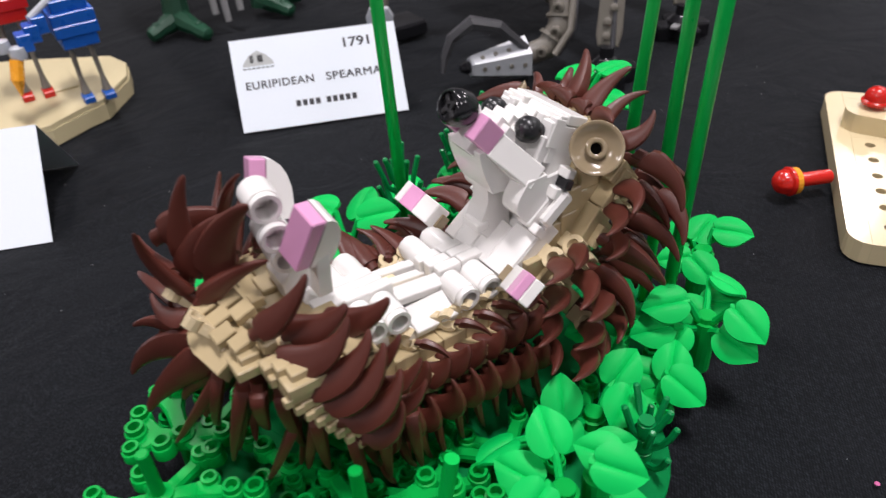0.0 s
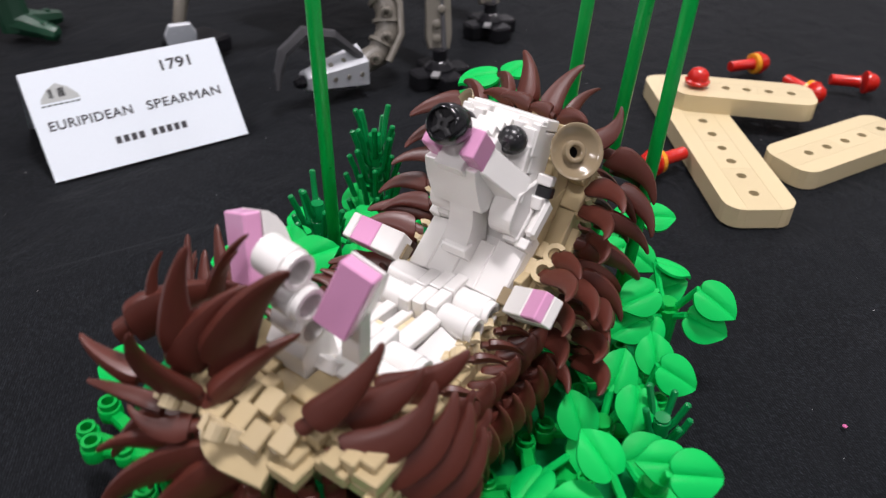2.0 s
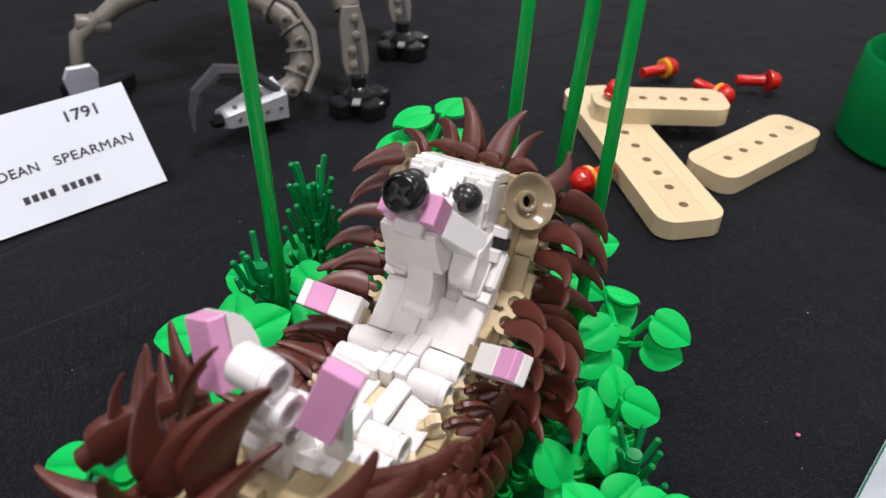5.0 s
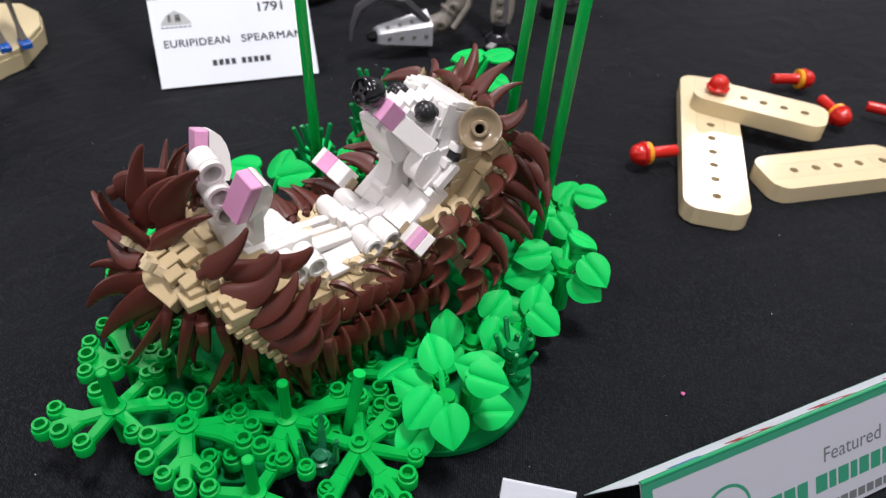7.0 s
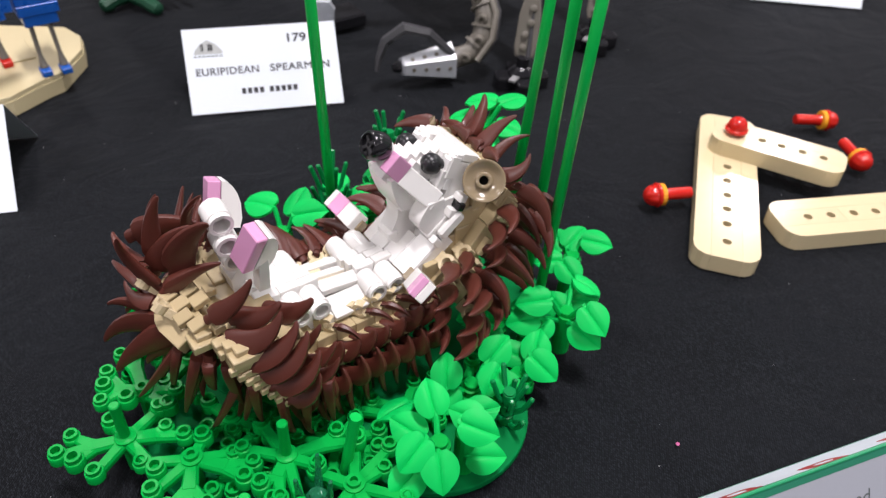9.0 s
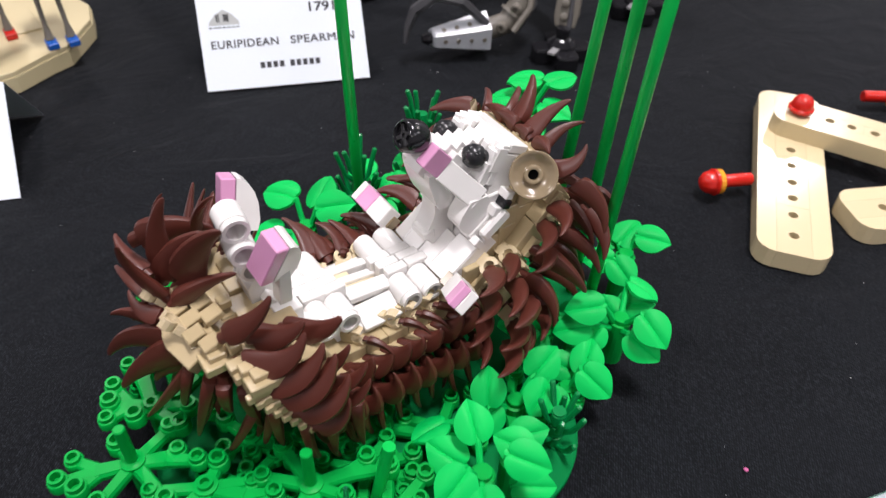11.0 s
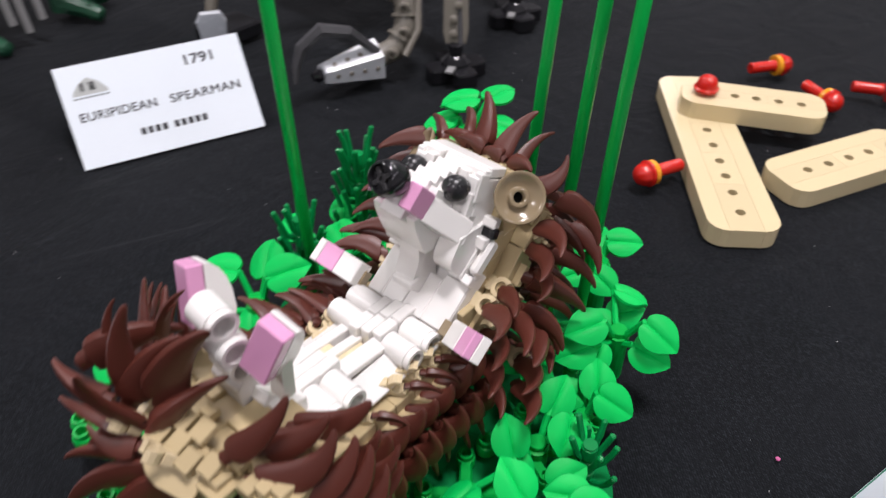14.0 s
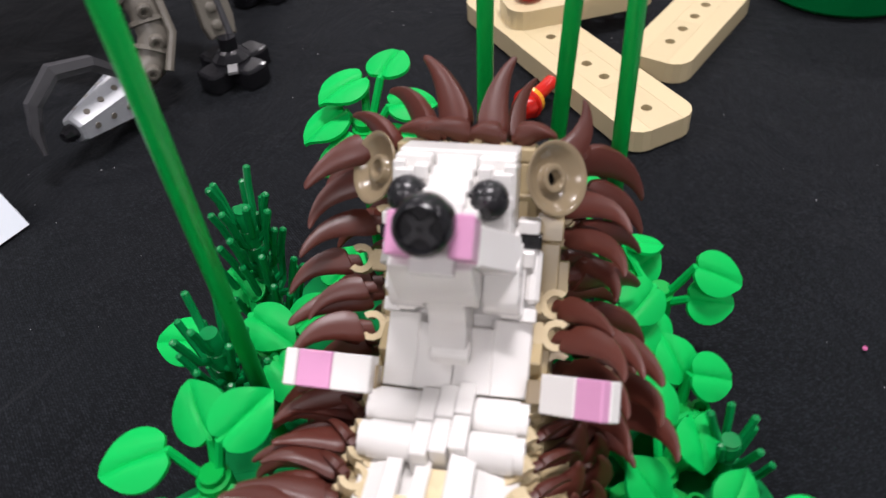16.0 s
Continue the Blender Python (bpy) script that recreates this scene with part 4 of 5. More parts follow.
    # claws that fan out under the stepped rim
    fan = [((0, -78, 58), (-21, -95, 43), 1.05), ((3, -78, 57), (-14, -95, 34), 1.0), ((8, -77, 56), (-4, -92, 28), 0.6), ((7, -76, 57), (1.5, -80, 33), 1.05), ((13, -73, 54), (10.5, -81, 27), 0.95), ((16.5, -70.5, 54), (15, -70.5, 37), 1.15),
           ((19.5, -64, 41), (13.4, -74, 17), 0.9), ((20, -66, 52), (20.5, -63.5, 30), 0.95), ((27.5, -61, 46), (25.5, -60, 23), 0.8), ((31.5, -54, 42), (33, -51.5, 19), 0.95), ((33, -46, 40), (35.5, -47, 20), 1.0), ((32.5, -37, 37), (37, -38, 19), 1.0),
           ((-10, -79, 56), (-24, -90, 56), 0.9), ((3, -77, 52), (-6, -86, 40), 1.0), ((10, -72, 48), (6, -78, 25), 1.0), ((24, -60, 44), (20, -64, 21), 0.9), ((29, -50, 38), (30, -46, 17), 0.9), ((0, -72, 48), (-8, -82, 28), 1.0), ((-12, -72, 50), (-24, -82, 34), 1.0),
           ((-22, -72, 54), (-32, -84, 42), 1.0), ((-29, -64, 50), (-38, -72, 34), 1.0), ((-33, -54, 44), (-42, -58, 28), 1.0), ((-33, -44, 40), (-40, -46, 22), 1.0), ((16, -58, 38), (12, -64, 14), 0.9), ((4, -62, 40), (0, -72, 18), 0.9)]
    for n, (base, tip, w) in enumerate(fan):
        side = 1 if base[0] > 5 else -1
        base = [t + (b - t) * 1.2 for b, t in zip(base, tip)]
        claw(base, tip, (0.85 * side, -0.55, 0.2) if base[0] > 4 else (-0.4, -0.2, 0.9), w * 0.9, STRAIGHT if n % 3 else None)

spikes()
# ---- the planted base ----
garden = thing("planted_base", "bright green toy-brick plant base with leaves, sprigs and tall poles", "toy base")


for k, (cx, cy, rr) in enumerate(((42.5, 2, 37.5), (8, -56, 41), (6, 46, 40), (-34, 26, 40), (-26, -26, 40), (-36, 66, 30))):
    bm = bmesh.new()
    add_lathe(bm, [(rr - 0.4, 0.0), (rr, 0.4), (rr, 2.8), (rr - 0.4, 3.2), (0.02, 3.2)], 48)
    part("round_plate", bm, BASEGREEN, garden, "dark green round base plate", m=at(cx, cy, 0.12 * k))
for p0, p1 in (((-50.5, 13.5, 3), (-40.4, -0.7, 240)), ((-4.4, 73.6, 3), (2.5, 82.7, 240)), ((11.9, 76.1, 3), (28.1, 62.5, 240)), ((30.9, 63.9, 3), (33.6, 70.4, 240))):
    bm = bmesh.new()
    add_tube(bm, [p0, p1], 2.05, 14)
    ob = part("pole", bm, POLEGREEN, garden, "tall bright green round pole", smooth=False)
    for p in ob.data.polygons:
        p.use_smooth = len(p.vertices) == 4

LEAF = shared("leaf", LEAFGREEN, make_leaf, True)


def leaf(c, tipdir, normal, size=1.0, hub=None):
    n = Vector(normal).normalized()
    x = Vector(tipdir)
    x = (x - n * x.dot(n)).normalized()
    size *= 0.88
    m = axes(Vector(c) - x * 1.8 * size, x, n.cross(x)) @ Matrix.Scale(size, 4)
    place("leaf", LEAF, garden, m)
    if hub is not None:
        bm = bmesh.new()
        a = Vector(c) - x * 7.4 * size - n * 1.0
        add_tube(bm, [hub, (Vector(hub) + a) / 2 + Vector((0, 0, -1)), a, a + x * 4], [1.3, 1.2, 1.2, 0.8], 7)
        part("stalk", bm, LEAFGREEN, garden)


def plant(hub, leaves):
    """Leaves round a round hub with a stud on top."""
    hx, hy, hz = hub
    bm = bmesh.new()
    add_lathe(bm, [(4.0, 3.2 - hz), (4.0, -0.2), (3.0, 0.0), (3.0, 1.9), (2.7, 2.1), (0.02, 2.1)], 16)
    part("plant_stem", bm, GREEN, garden, m=at(hx, hy, hz))
    for c, tip, nrm, size in leaves:
        leaf(c, tip, nrm, size, (hx, hy, hz - 3))


plant((70.2, -16.1, 27), [((56, -10, 33.4), (-0.9, 0.4, -0.1), (0.4, -0.35, 0.85), 1.1), ((55.6, -20, 22.5), (-1, -0.3, -0.1), (0.3, -0.4, 0.85), 1.15), ((71, -28, 30.5), (0.26, -0.97, -0.3), (0.4, -0.45, 0.8), 1.15),
                           ((80.5, -23, 27.5), (0.89, -0.46, -0.3), (0.5, -0.35, 0.8), 1.15), ((72.5, -32, 19), (0.2, -1, -0.3), (0.45, -0.4, 0.8), 1.15)])
plant((70, -4, 24), [((80, -7, 39), (0.79, 0.6, -0.15), (0.45, -0.4, 0.8), 1.1), ((70.5, -6.3, 36), (-0.5, -0.3, 0), (0.35, -0.4, 0.85), 1.0), ((78, 0, 15.5), (0.46, 0.88, -0.2), (0.5, -0.35, 0.8), 1.15), ((64, 9, 20), (0.3, 0.9, 0), (0.4, -0.4, 0.82), 1.05)])
plant((48, 16, 13), [((42.3, -17.1, 15.4), (0, -1, -0.45), (-0.35, -0.1, 0.9), 1.1), ((43, 7.2, 23.4), (-0.8, 0.6, 0), (0.5, -0.4, 0.75), 1.1), ((56, 19, 21), (0.26, -0.62, -0.27), (0.4, -0.45, 0.8), 1.1), ((45.7, 30, 23.5), (-0.3, 0.95, 0.1), (0.45, -0.4, 0.8), 1.15),
                     ((49, 3, 13), (0.4, -0.8, -0.2), (0.45, -0.4, 0.8), 1.0), ((57, 28, 13), (0.8, 0.2, -0.2), (0.4, -0.4, 0.82), 0.95)])
plant((53, 36, 11), [((61, 41.5, 19), (0.67, 0.37, -0.6), (0.55, -0.4, 0.75), 1.15), ((50.6, 46.4, 20.5), (-0.6, 0.8, 0), (0.35, -0.5, 0.8), 1.1), ((44, 38, 15), (-0.7, -0.4, 0), (0.35, -0.4, 0.85), 1.0)])
plant((46.7, 65.4, 24), [((40.3, 51, 33.5), (-0.45, -0.89, 0), (0.35, -0.4, 0.85), 1.15), ((40.3, 46.4, 25), (-0.5, -0.85, -0.2), (0.35, -0.45, 0.82), 1.1), ((46, 52, 21), (0.3, -0.9, -0.2), (0.4, -0.5, 0.77), 0.95), ((62, 65, 32.7), (1, -0.1, -0.2), (0.35, -0.45, 0.82), 1.15),
                         ((61.2, 63, 24.3), (0.86, 0.3, -0.4), (0.35, -0.6, 0.7), 1.15), ((42.7, 81.3, 27.6), (0.8, 0.35, -0.25), (0.15, 0.30, 0.94), 1.05), ((43, 79, 21.5), (0.5, 0.8, -0.1), (0.25, -0.5, 0.83), 1.1), ((38, 68, 22), (-0.8, 0.1, 0), (0.3, -0.4, 0.86), 1.0)])
plant((24, 90, 26), [((28.2, 100.2, 33), (0.77, 0.64, -0.1), (0.25, -0.3, 0.92), 1.1), ((18, 97, 31), (-0.2, 0.9, 0), (0.2, -0.35, 0.92), 1.1), ((30, 83.7, 24.5), (1, -0.1, -0.2), (0.35, -0.4, 0.85), 1.1), ((19, 80, 25), (-0.5, -0.8, 0), (0.3, -0.4, 0.87), 1.0), ((12, 92, 28), (-0.9, 0.2, 0), (0.2, -0.4, 0.9), 1.0)])
plant((30, 44, 14), [((22, 35, 18), (-0.4, -0.6, -0.2), (0.3, -0.4, 0.9), 1.0), ((25, 46, 20), (-0.8, 0.3, -0.1), (0.3, -0.4, 0.9), 0.95), ((33, 57, 21), (0.2, 0.8, -0.1), (0.2, -0.3, 0.95), 1.0), ((34, 35, 15), (0.4, -0.8, -0.2), (0.5, -0.42, 0.76), 1.05)])
plant((-53, -11, 32), [((-69.5, -14.2, 39.5), (-0.85, -0.4, -0.25), (0.0, -0.3, 0.95), 1.3), ((-58.7, 0, 42.4), (-0.5, 0.85, 0), (-0.1, -0.5, 0.86), 1.25), ((-45.5, -1, 44), (0.5, 0.85, 0.05), (0.25, -0.5, 0.83), 1.25), ((-48, -18, 27), (0.6, -0.7, -0.2), (0.2, -0.4, 0.9), 1.1), ((-64, -24, 27), (-0.6, -0.8, -0.2), (0, -0.4, 0.9), 1.15)])
plant((-38, 84, 62), [((-45.2, 88, 71.5), (-0.7, -0.65, 0.05), (-0.05, -0.2, 0.98), 1.2), ((-32.3, 97.3, 75.5), (0.2, 1, 0), (0, -0.1, 1), 1.1), ((-50, 82.1, 62.8), (-0.7, -0.65, 0.05), (-0.2, -0.25, 0.95), 1.2), ((-42, 74, 58), (-0.3, -0.9, -0.25), (-0.1, -0.4, 0.9), 1.2),
                      ((-24, 88, 68), (0.95, 0.3, 0), (0.15, -0.2, 0.97), 1.1), ((-27, 78, 60), (0.8, -0.5, -0.2), (0.15, -0.35, 0.92), 1.15), ((-48, 80, 52), (-0.8, -0.5, -0.3), (-0.2, -0.4, 0.9), 1.1)])
plant((-58, 34, 22), [((-52.7, 30, 34.8), (0.8, -0.4, 0), (0.1, -0.35, 0.93), 1.2), ((-84, 31, 24), (-0.9, -0.1, 0), (-0.05, -0.4, 0.91), 1.25), ((-69.5, 46.7, 32.5), (-0.6, 0.7, 0), (0, -0.4, 0.91), 1.15), ((-46, 44, 27), (0.6, 0.7, 0), (0.2, -0.4, 1), 1.2), ((-44, 18, 30), (0.7, -0.6, -0.1), (0.2, -0.4, 0.9), 1.2), ((-42, 60, 30), (0.3, 1, 0), (0.2, -0.4, 1), 1.2)])
plant((-60, -50, 20), [((-72, -58, 27), (-1, -0.4, 0), (-0.1, -0.4, 0.9), 1.25), ((-56, -38, 27), (0.3, 1, 0), (0, -0.3, 1), 1.1)])
bm = bmesh.new()
add_lathe(bm, [(37.0, 0.0), (37.5, 0.4), (37.5, 2.8), (37.0, 3.2), (0.02, 3.2)], 44)
part("round_plate", bm, BASEGREEN, garden, "dark green round base plate", m=at(-48, -30, 0.8))

# tufts of rods
for c, seed, n, h, sp in (((-63, 50, 6), 3, 34, 64, 11.5), ((-62.7, 18.5, 5), 5, 24, 50, 12), ((63, 22, 3), 8, 10, 22, 9)):
    bm = bmesh.new()
    add_rods(bm, seed, n, h, sp)
    part("sea_grass", bm, BUSHGREEN, garden, "dark green tuft of rods", m=at(*c), smooth=True)

# sprigs: hub, 1 for a tall stem, ends of the arms
HUBS = [shared(("hub", k), GREEN, lambda bm, k=k: make_hub(bm, k == 1), True) for k in range(2)]
STUDS = [shared(("stud", k), GREEN, lambda bm, k=k: add_hollow_stud(bm, 0, 0, 0, 4.9 + 0.6 * k, 2.95 + 0.2 * k), True) for k in range(3)]
SPRIGS = (
    ((3, -101, 17), 1, (((-8, -116), (-3, -122), (3, -118)), ((11, -114),), ((21, -97),), ((6, -88), (13, -84)), ((-3, -87),), ((-6, -103),))),
    ((23, -85.5, 16.4), 0, (((36, -99), (44, -96), (42, -88)), ((28, -101),), ((15, -100),), ((36, -69), (40, -74)), ((17, -79),), ((29, -73),))),
    ((41, -59, 18), 1, (((46, -71), (54, -68)), ((61, -64),), ((42, -40), (49, -36)), ((24, -60),), ((30, -70),), ((50, -52),))),
    ((62, -45, 15), 0, (((62, -33),), ((56, -27),), ((81, -40), (81, -51), (87, -46)), ((69, -62), (74, -64)), ((50, -53),), ((48, -36),), ((76, -33),))),
    ((-14, -89, 17), 0, (((-29, -97), (-23, -100), (-17, -103)), ((-13, -95),), ((-35, -90), (-33, -84)), ((-8, -79),), ((-2, -84),))),
    ((9, -66, 9), 0, (((9, -75),), ((15, -68), (20, -72)), ((24, -58),), ((-2, -70),), ((4, -56),), ((18, -52),))),
    ((57, -80, 15), 1, (((66, -88), (72, -84)), ((48, -90),), ((60, -95),), ((70, -72),), ((52, -70),))),
    ((-43, -68, 16), 0, (((-65, -74.6), (-59, -77)), ((-67, -66),), ((-51, -73),), ((-36, -78),), ((-48, -58),), ((-34, -60),))),
    ((-20, -80, 9), 0, (((-30, -90), (-22, -92)), ((-8, -88),), ((-8, -72),), ((-26, -68),), ((-34, -78),))),
    ((24, -74, 9), 0, (((14, -84),), ((34, -84), (38, -78)), ((36, -64),), ((20, -62),))),
    ((40, -40, 8), 0, (((30, -50),), ((52, -48),), ((54, -34), (50, -28)), ((34, -28),), ((44, -24),))),
    ((28, -26, 6), 0, (((18, -34),), ((40, -30),), ((38, -16),), ((20, -16),), ((30, -40),))),
    ((12, -46, 6), 0, (((0, -52),), ((22, -56),), ((24, -40),), ((6, -34),))),
    ((40, -10, 7), 0, (((30, -18),), ((52, -16),), ((52, -2), (48, 4)), ((32, 0),))),
    ((44, 16, 7), 0, (((34, 8),), ((56, 10),), ((56, 24),), ((36, 26),))),
    ((46, 42, 8), 0, (((36, 34),), ((58, 36),), ((56, 50),), ((38, 52),))))
for n, ((x, y, z), tall, arms) in enumerate(SPRIGS):
    m = at(x, y, z)
    sprig = place("sprig", HUBS[tall], garden, m)
    for q, ends in enumerate(arms):
        bm = bmesh.new()
        make_arm(bm, [(ex - x, ey - y) for ex, ey in ends], q)
        part("arm", bm, GREEN, sprig)
        for w, (ex, ey) in enumerate(ends):
            place("stud", STUDS[(q + w + n) % 3], sprig, at(ex - x, ey - y, -1.0 + 0.35 * ((q * 2 + w) % 3)))
    bm = bmesh.new()
    add_lathe(bm, [(2.4, 3.0 - z), (2.4, 0.0)], 10)
    part("sprig_stem", bm, GREEN, garden, m=m)
bm = bmesh.new()
add_tube(bm, [(52, -44, 6), (53.5, -38.5, 40)], [2.0, 2.0], 14)
part("short_pole", bm, POLEGREEN, garden, "short bright green round bar", smooth=True)
bm = bmesh.new()
add_lathe(bm, [(3.6, 0), (3.6, 5), (2.4, 5.3), (2.4, 7.0), (0.02, 7.0)], 14)
for a in (0.4, 2.5, 4.6):
    d = Vector((math.cos(a), math.sin(a), 0))
    add_tube(bm, [d * 2.4 + Vector((0, 0, 2)), d * 5.5 + Vector((0, 0, 8)), d * 6.5 + Vector((0, 0, 19))], [1.5, 1.4, 0.7], 8)
part("clear_plant", bm, TRANSGREEN, garden, "clear green plant piece with three blades", m=at(58, -57, 11), smooth=True)


# ---- name card and other things on the table ----
def rounded(w, h, r, n=6):
    out = []
    for cx, cy, a0 in ((w / 2 - r, h / 2 - r, 0), (-w / 2 + r, h / 2 - r, 90), (-w / 2 + r, -h / 2 + r, 180), (w / 2 - r, -h / 2 + r, 270)):
        out += [(cx + r * math.cos(math.radians(a0 + 90 * k / n)), cy + r * math.sin(math.radians(a0 + 90 * k / n))) for k in range(n + 1)]
    return out


def add_pierced(bm, outline, holes, h, r=2.3):
    """An outline drawn up to height h, pierced by round holes at (x, y)."""
    loops = [outline] + [[(hx + r * math.cos(2 * math.pi * k / 14), hy + r * math.sin(2 * math.pi * k / 14)) for k in range(14)] for hx, hy in holes]
    for z in (0, h):
        edges = []
        rings = []
        for lp in loops:
            vs = [bm.verts.new((x * MM, y * MM, z * MM)) for x, y in lp]
            rings.append(vs)
            edges += [bm.edges.new((vs[i], vs[(i + 1) % len(vs)])) for i in range(len(vs))]
        bmesh.ops.triangle_fill(bm, use_beauty=True, edges=edges)
        if z == 0:
            low = rings
    for lo, hi in zip(low, rings):
        for i in range(len(lo)):
            k = (i + 1) % len(lo)
            bm.faces.new((lo[i], lo[k], hi[k], hi[i]))
    bmesh.ops.recalc_face_normals(bm, faces=bm.faces[:])


def beam(c, along, length, width, holes, z0, label, thick=9.4):
    m = axes((c[0], c[1], z0), (*along, 0), (-along[1], along[0], 0))
    t = thing("toy_beam", label, "toy beam", "pierced tan beams", m=m)
    r = 8.5
    seam = width / 2 - 8.7
    def strip(name, y0, y1, corners):
        """A lengthwise strip of the beam; corners says which long side is rounded."""
        x1 = length / 2
        pts = []
        if corners > 0:
            pts = [(-x1, y0), (x1, y0)] + [(x1 - r + r * math.cos(math.radians(a)), y1 - r + r * math.sin(math.radians(a))) for a in (0, 22, 45, 68, 90)] + [(-x1 + r + r * math.cos(math.radians(a)), y1 - r + r * math.sin(math.radians(a))) for a in (90, 112, 135, 158, 180)]
        elif corners < 0:
            pts = [(x1, y1), (-x1, y1)] + [(-x1 + r + r * math.cos(math.radians(a)), y0 + r + r * math.sin(math.radians(a))) for a in (180, 202, 225, 248, 270)] + [(x1 - r + r * math.cos(math.radians(a)), y0 + r + r * math.sin(math.radians(a))) for a in (270, 292, 315, 338, 360)]
        bm = bmesh.new()
        add_prism(bm, pts, thick)
        part(name, bm, BEAMTAN, t)
    cuts = [-length / 2] + [(a + b) / 2 for a, b in zip(holes, holes[1:])][1::2] + [length / 2]
    strip("side_strip", seam + 0.09, width / 2, 1)
    strip("side_strip", -width / 2, -seam - 0.09, -1)
    for x0, x1 in zip(cuts, cuts[1:]):
        bm = bmesh.new()
        add_pierced(bm, [(x0 + 0.04, -seam), (x1 - 0.04, -seam), (x1 - 0.04, seam), (x0 + 0.04, seam)], [(h, 0) for h in holes if x0 < h < x1], thick - 0.01)
        part("pierced_brick", bm, BEAMTAN, t)
    return t


beam((10.4, 224.4), (-0.611, 0.792), 141, 32.5, [-57.1, -42.1, -28.8, -16.0, -1.8, 12.5, 26.0, 40.0], 0, "long tan toy beam with a row of holes, lying flat")
beam((12.2, 264.1), (0.902, 0.431), 73, 26.5, [-9.1, 1.7, 12.9, 24.3], 9.3, "short tan toy beam pinned across the long one")
beam((66.3, 254.5), (0.433, 0.901), 84, 29.5, [-24.2, -11, 2.5, 15.5, 30.5], 0, "short tan toy beam lying apart on the tablecloth")


def bolt(c, d, label, stripe=True, upright=False):
    m = axes(c, d, (-d[1], d[0], 0) if not upright else (0, 1, 0))
    t = thing("toy_bolt", label, "toy bolt", "red toy bolts", m=m)
    R = Matrix.Rotation(math.radians(90), 4, "Y")
    bm = bmesh.new()
    add_lathe(bm, [(2.8, -17), (3.2, -16.5), (3.2, -3), (3.8, -1)], 16, R)
    part("shank", bm, RED, t, smooth=True)
    bm = bmesh.new()
    turns = 48 if stripe else 20
    add_lathe(bm, [(4.6, 1.6), (6.4, 1.8), (6.6, 3.2), (5.6, 4.0), (5.5, 5.5), (4.8, 7.6), (3.2, 9.2), (1.4, 9.9), (0.02, 10.0)], turns, R)
    if stripe:
        # a grooved grip round the head
        for v in bm.verts:
            if 3.5 * MM < v.co.x < 9.5 * MM:
                f = 1 + 0.07 * abs(math.cos(4 * math.atan2(v.co.z, v.co.y))) ** 0.5 - 0.05
                v.co.y, v.co.z = v.co.y * f, v.co.z * f
    part("head", bm, RED, t, smooth=True)
    if stripe:
        bm = bmesh.new()
        add_lathe(bm, [(5.4, -1.2), (6.1, -0.8), (6.1, 1.4), (5.4, 2.0)], 20, R)
        part("collar", bm, YELLOW, t, "orange-yellow collar")


bolt((-1.0, 183.8, 7.6), (-0.42, -0.90, 0), "red toy bolt with an orange collar lying on the cloth")
bolt((0.5, 332, 7.6), (0.58, 0.81, 0), "red toy bolt with an orange collar lying on the cloth")
bolt((37.5, 312, 7.6), (0.87, -0.48, 0), "red toy bolt lying beside the short beam")
bolt((59, 343.5, 7.6), (0.9, 0.43, 0), "plain red toy bolt lying on the cloth", False)
bolt((-9.5, 252.8, 19), (0, 0, 1), "red toy bolt pinning two beams together", False, True)


def tent_card(bl, br, tl, name, label):
    bl, br, tl = Vector(bl), Vector(br), Vector(tl)
    x = (br - bl)
    w = x.length
    up = tl - bl
    up = up - x.normalized() * up.dot(x.normalized())
    h = up.length
    m = axes(bl, x, up)
    t = thing(name, label, "name card", m=m)
    bm = bmesh.new()
    add_box(bm, w / 2, h / 2, -0.2, w, h, 0.35, 0)
    part("front_leaf", bm, PAPER, t)
    inv = m.inverted()
    top = bl + up
    foot = Vector((top.x, top.y, 0)) + (Vector((top.x, top.y, 0)) - Vector((bl.x, bl.y, 0)))
    a, b = inv @ (top * MM), inv @ (foot * MM)
    bm = bmesh.new()
    vs = [bm.verts.new(v) for v in (a, a + Vector((w * MM, 0, 0)), b + Vector((w * MM, 0, 0)), b)]
    lo = [bm.verts.new(v.co + Vector((0, 0, -0.00035))) for v in vs]
    for f in ([vs[0], vs[1], vs[2], vs[3]], [lo[3], lo[2], lo[1], lo[0]]):
        bm.faces.new(f)
    for i in range(4):
        k = (i + 1) % 4
        bm.faces.new((vs[i], lo[i], lo[k], vs[k]))
    part("back_leaf", bm, PAPER, t)
    return t, w, h


def text_on(parent, body, x, y, size, material, label="", spread=1.0, wide=1.0, z=0.06, bold=0.0):
    cu = bpy.data.curves.new("text", "FONT")
    cu.body, cu.size, cu.extrude, cu.bevel_depth, cu.bevel_resolution, cu.space_character = body, size * MM, 0.00002, bold * MM, 0, spread
    tmp = bpy.data.objects.new("text", cu)
    me = bpy.data.meshes.new_from_object(tmp)
    bpy.data.objects.remove(tmp)
    me.materials.append(material)
    return place("lettering", me, parent, at(x, y, z) @ Matrix.Diagonal((wide, 1, 1, 1)), label)


def bar_on(parent, x, y, w, h, material, name="print_bar"):
    bm = bmesh.new()
    add_box(bm, x + w / 2, y + h / 2, 0.05, w, h, 0.06, 0)
    return part(name, bm, material, parent)


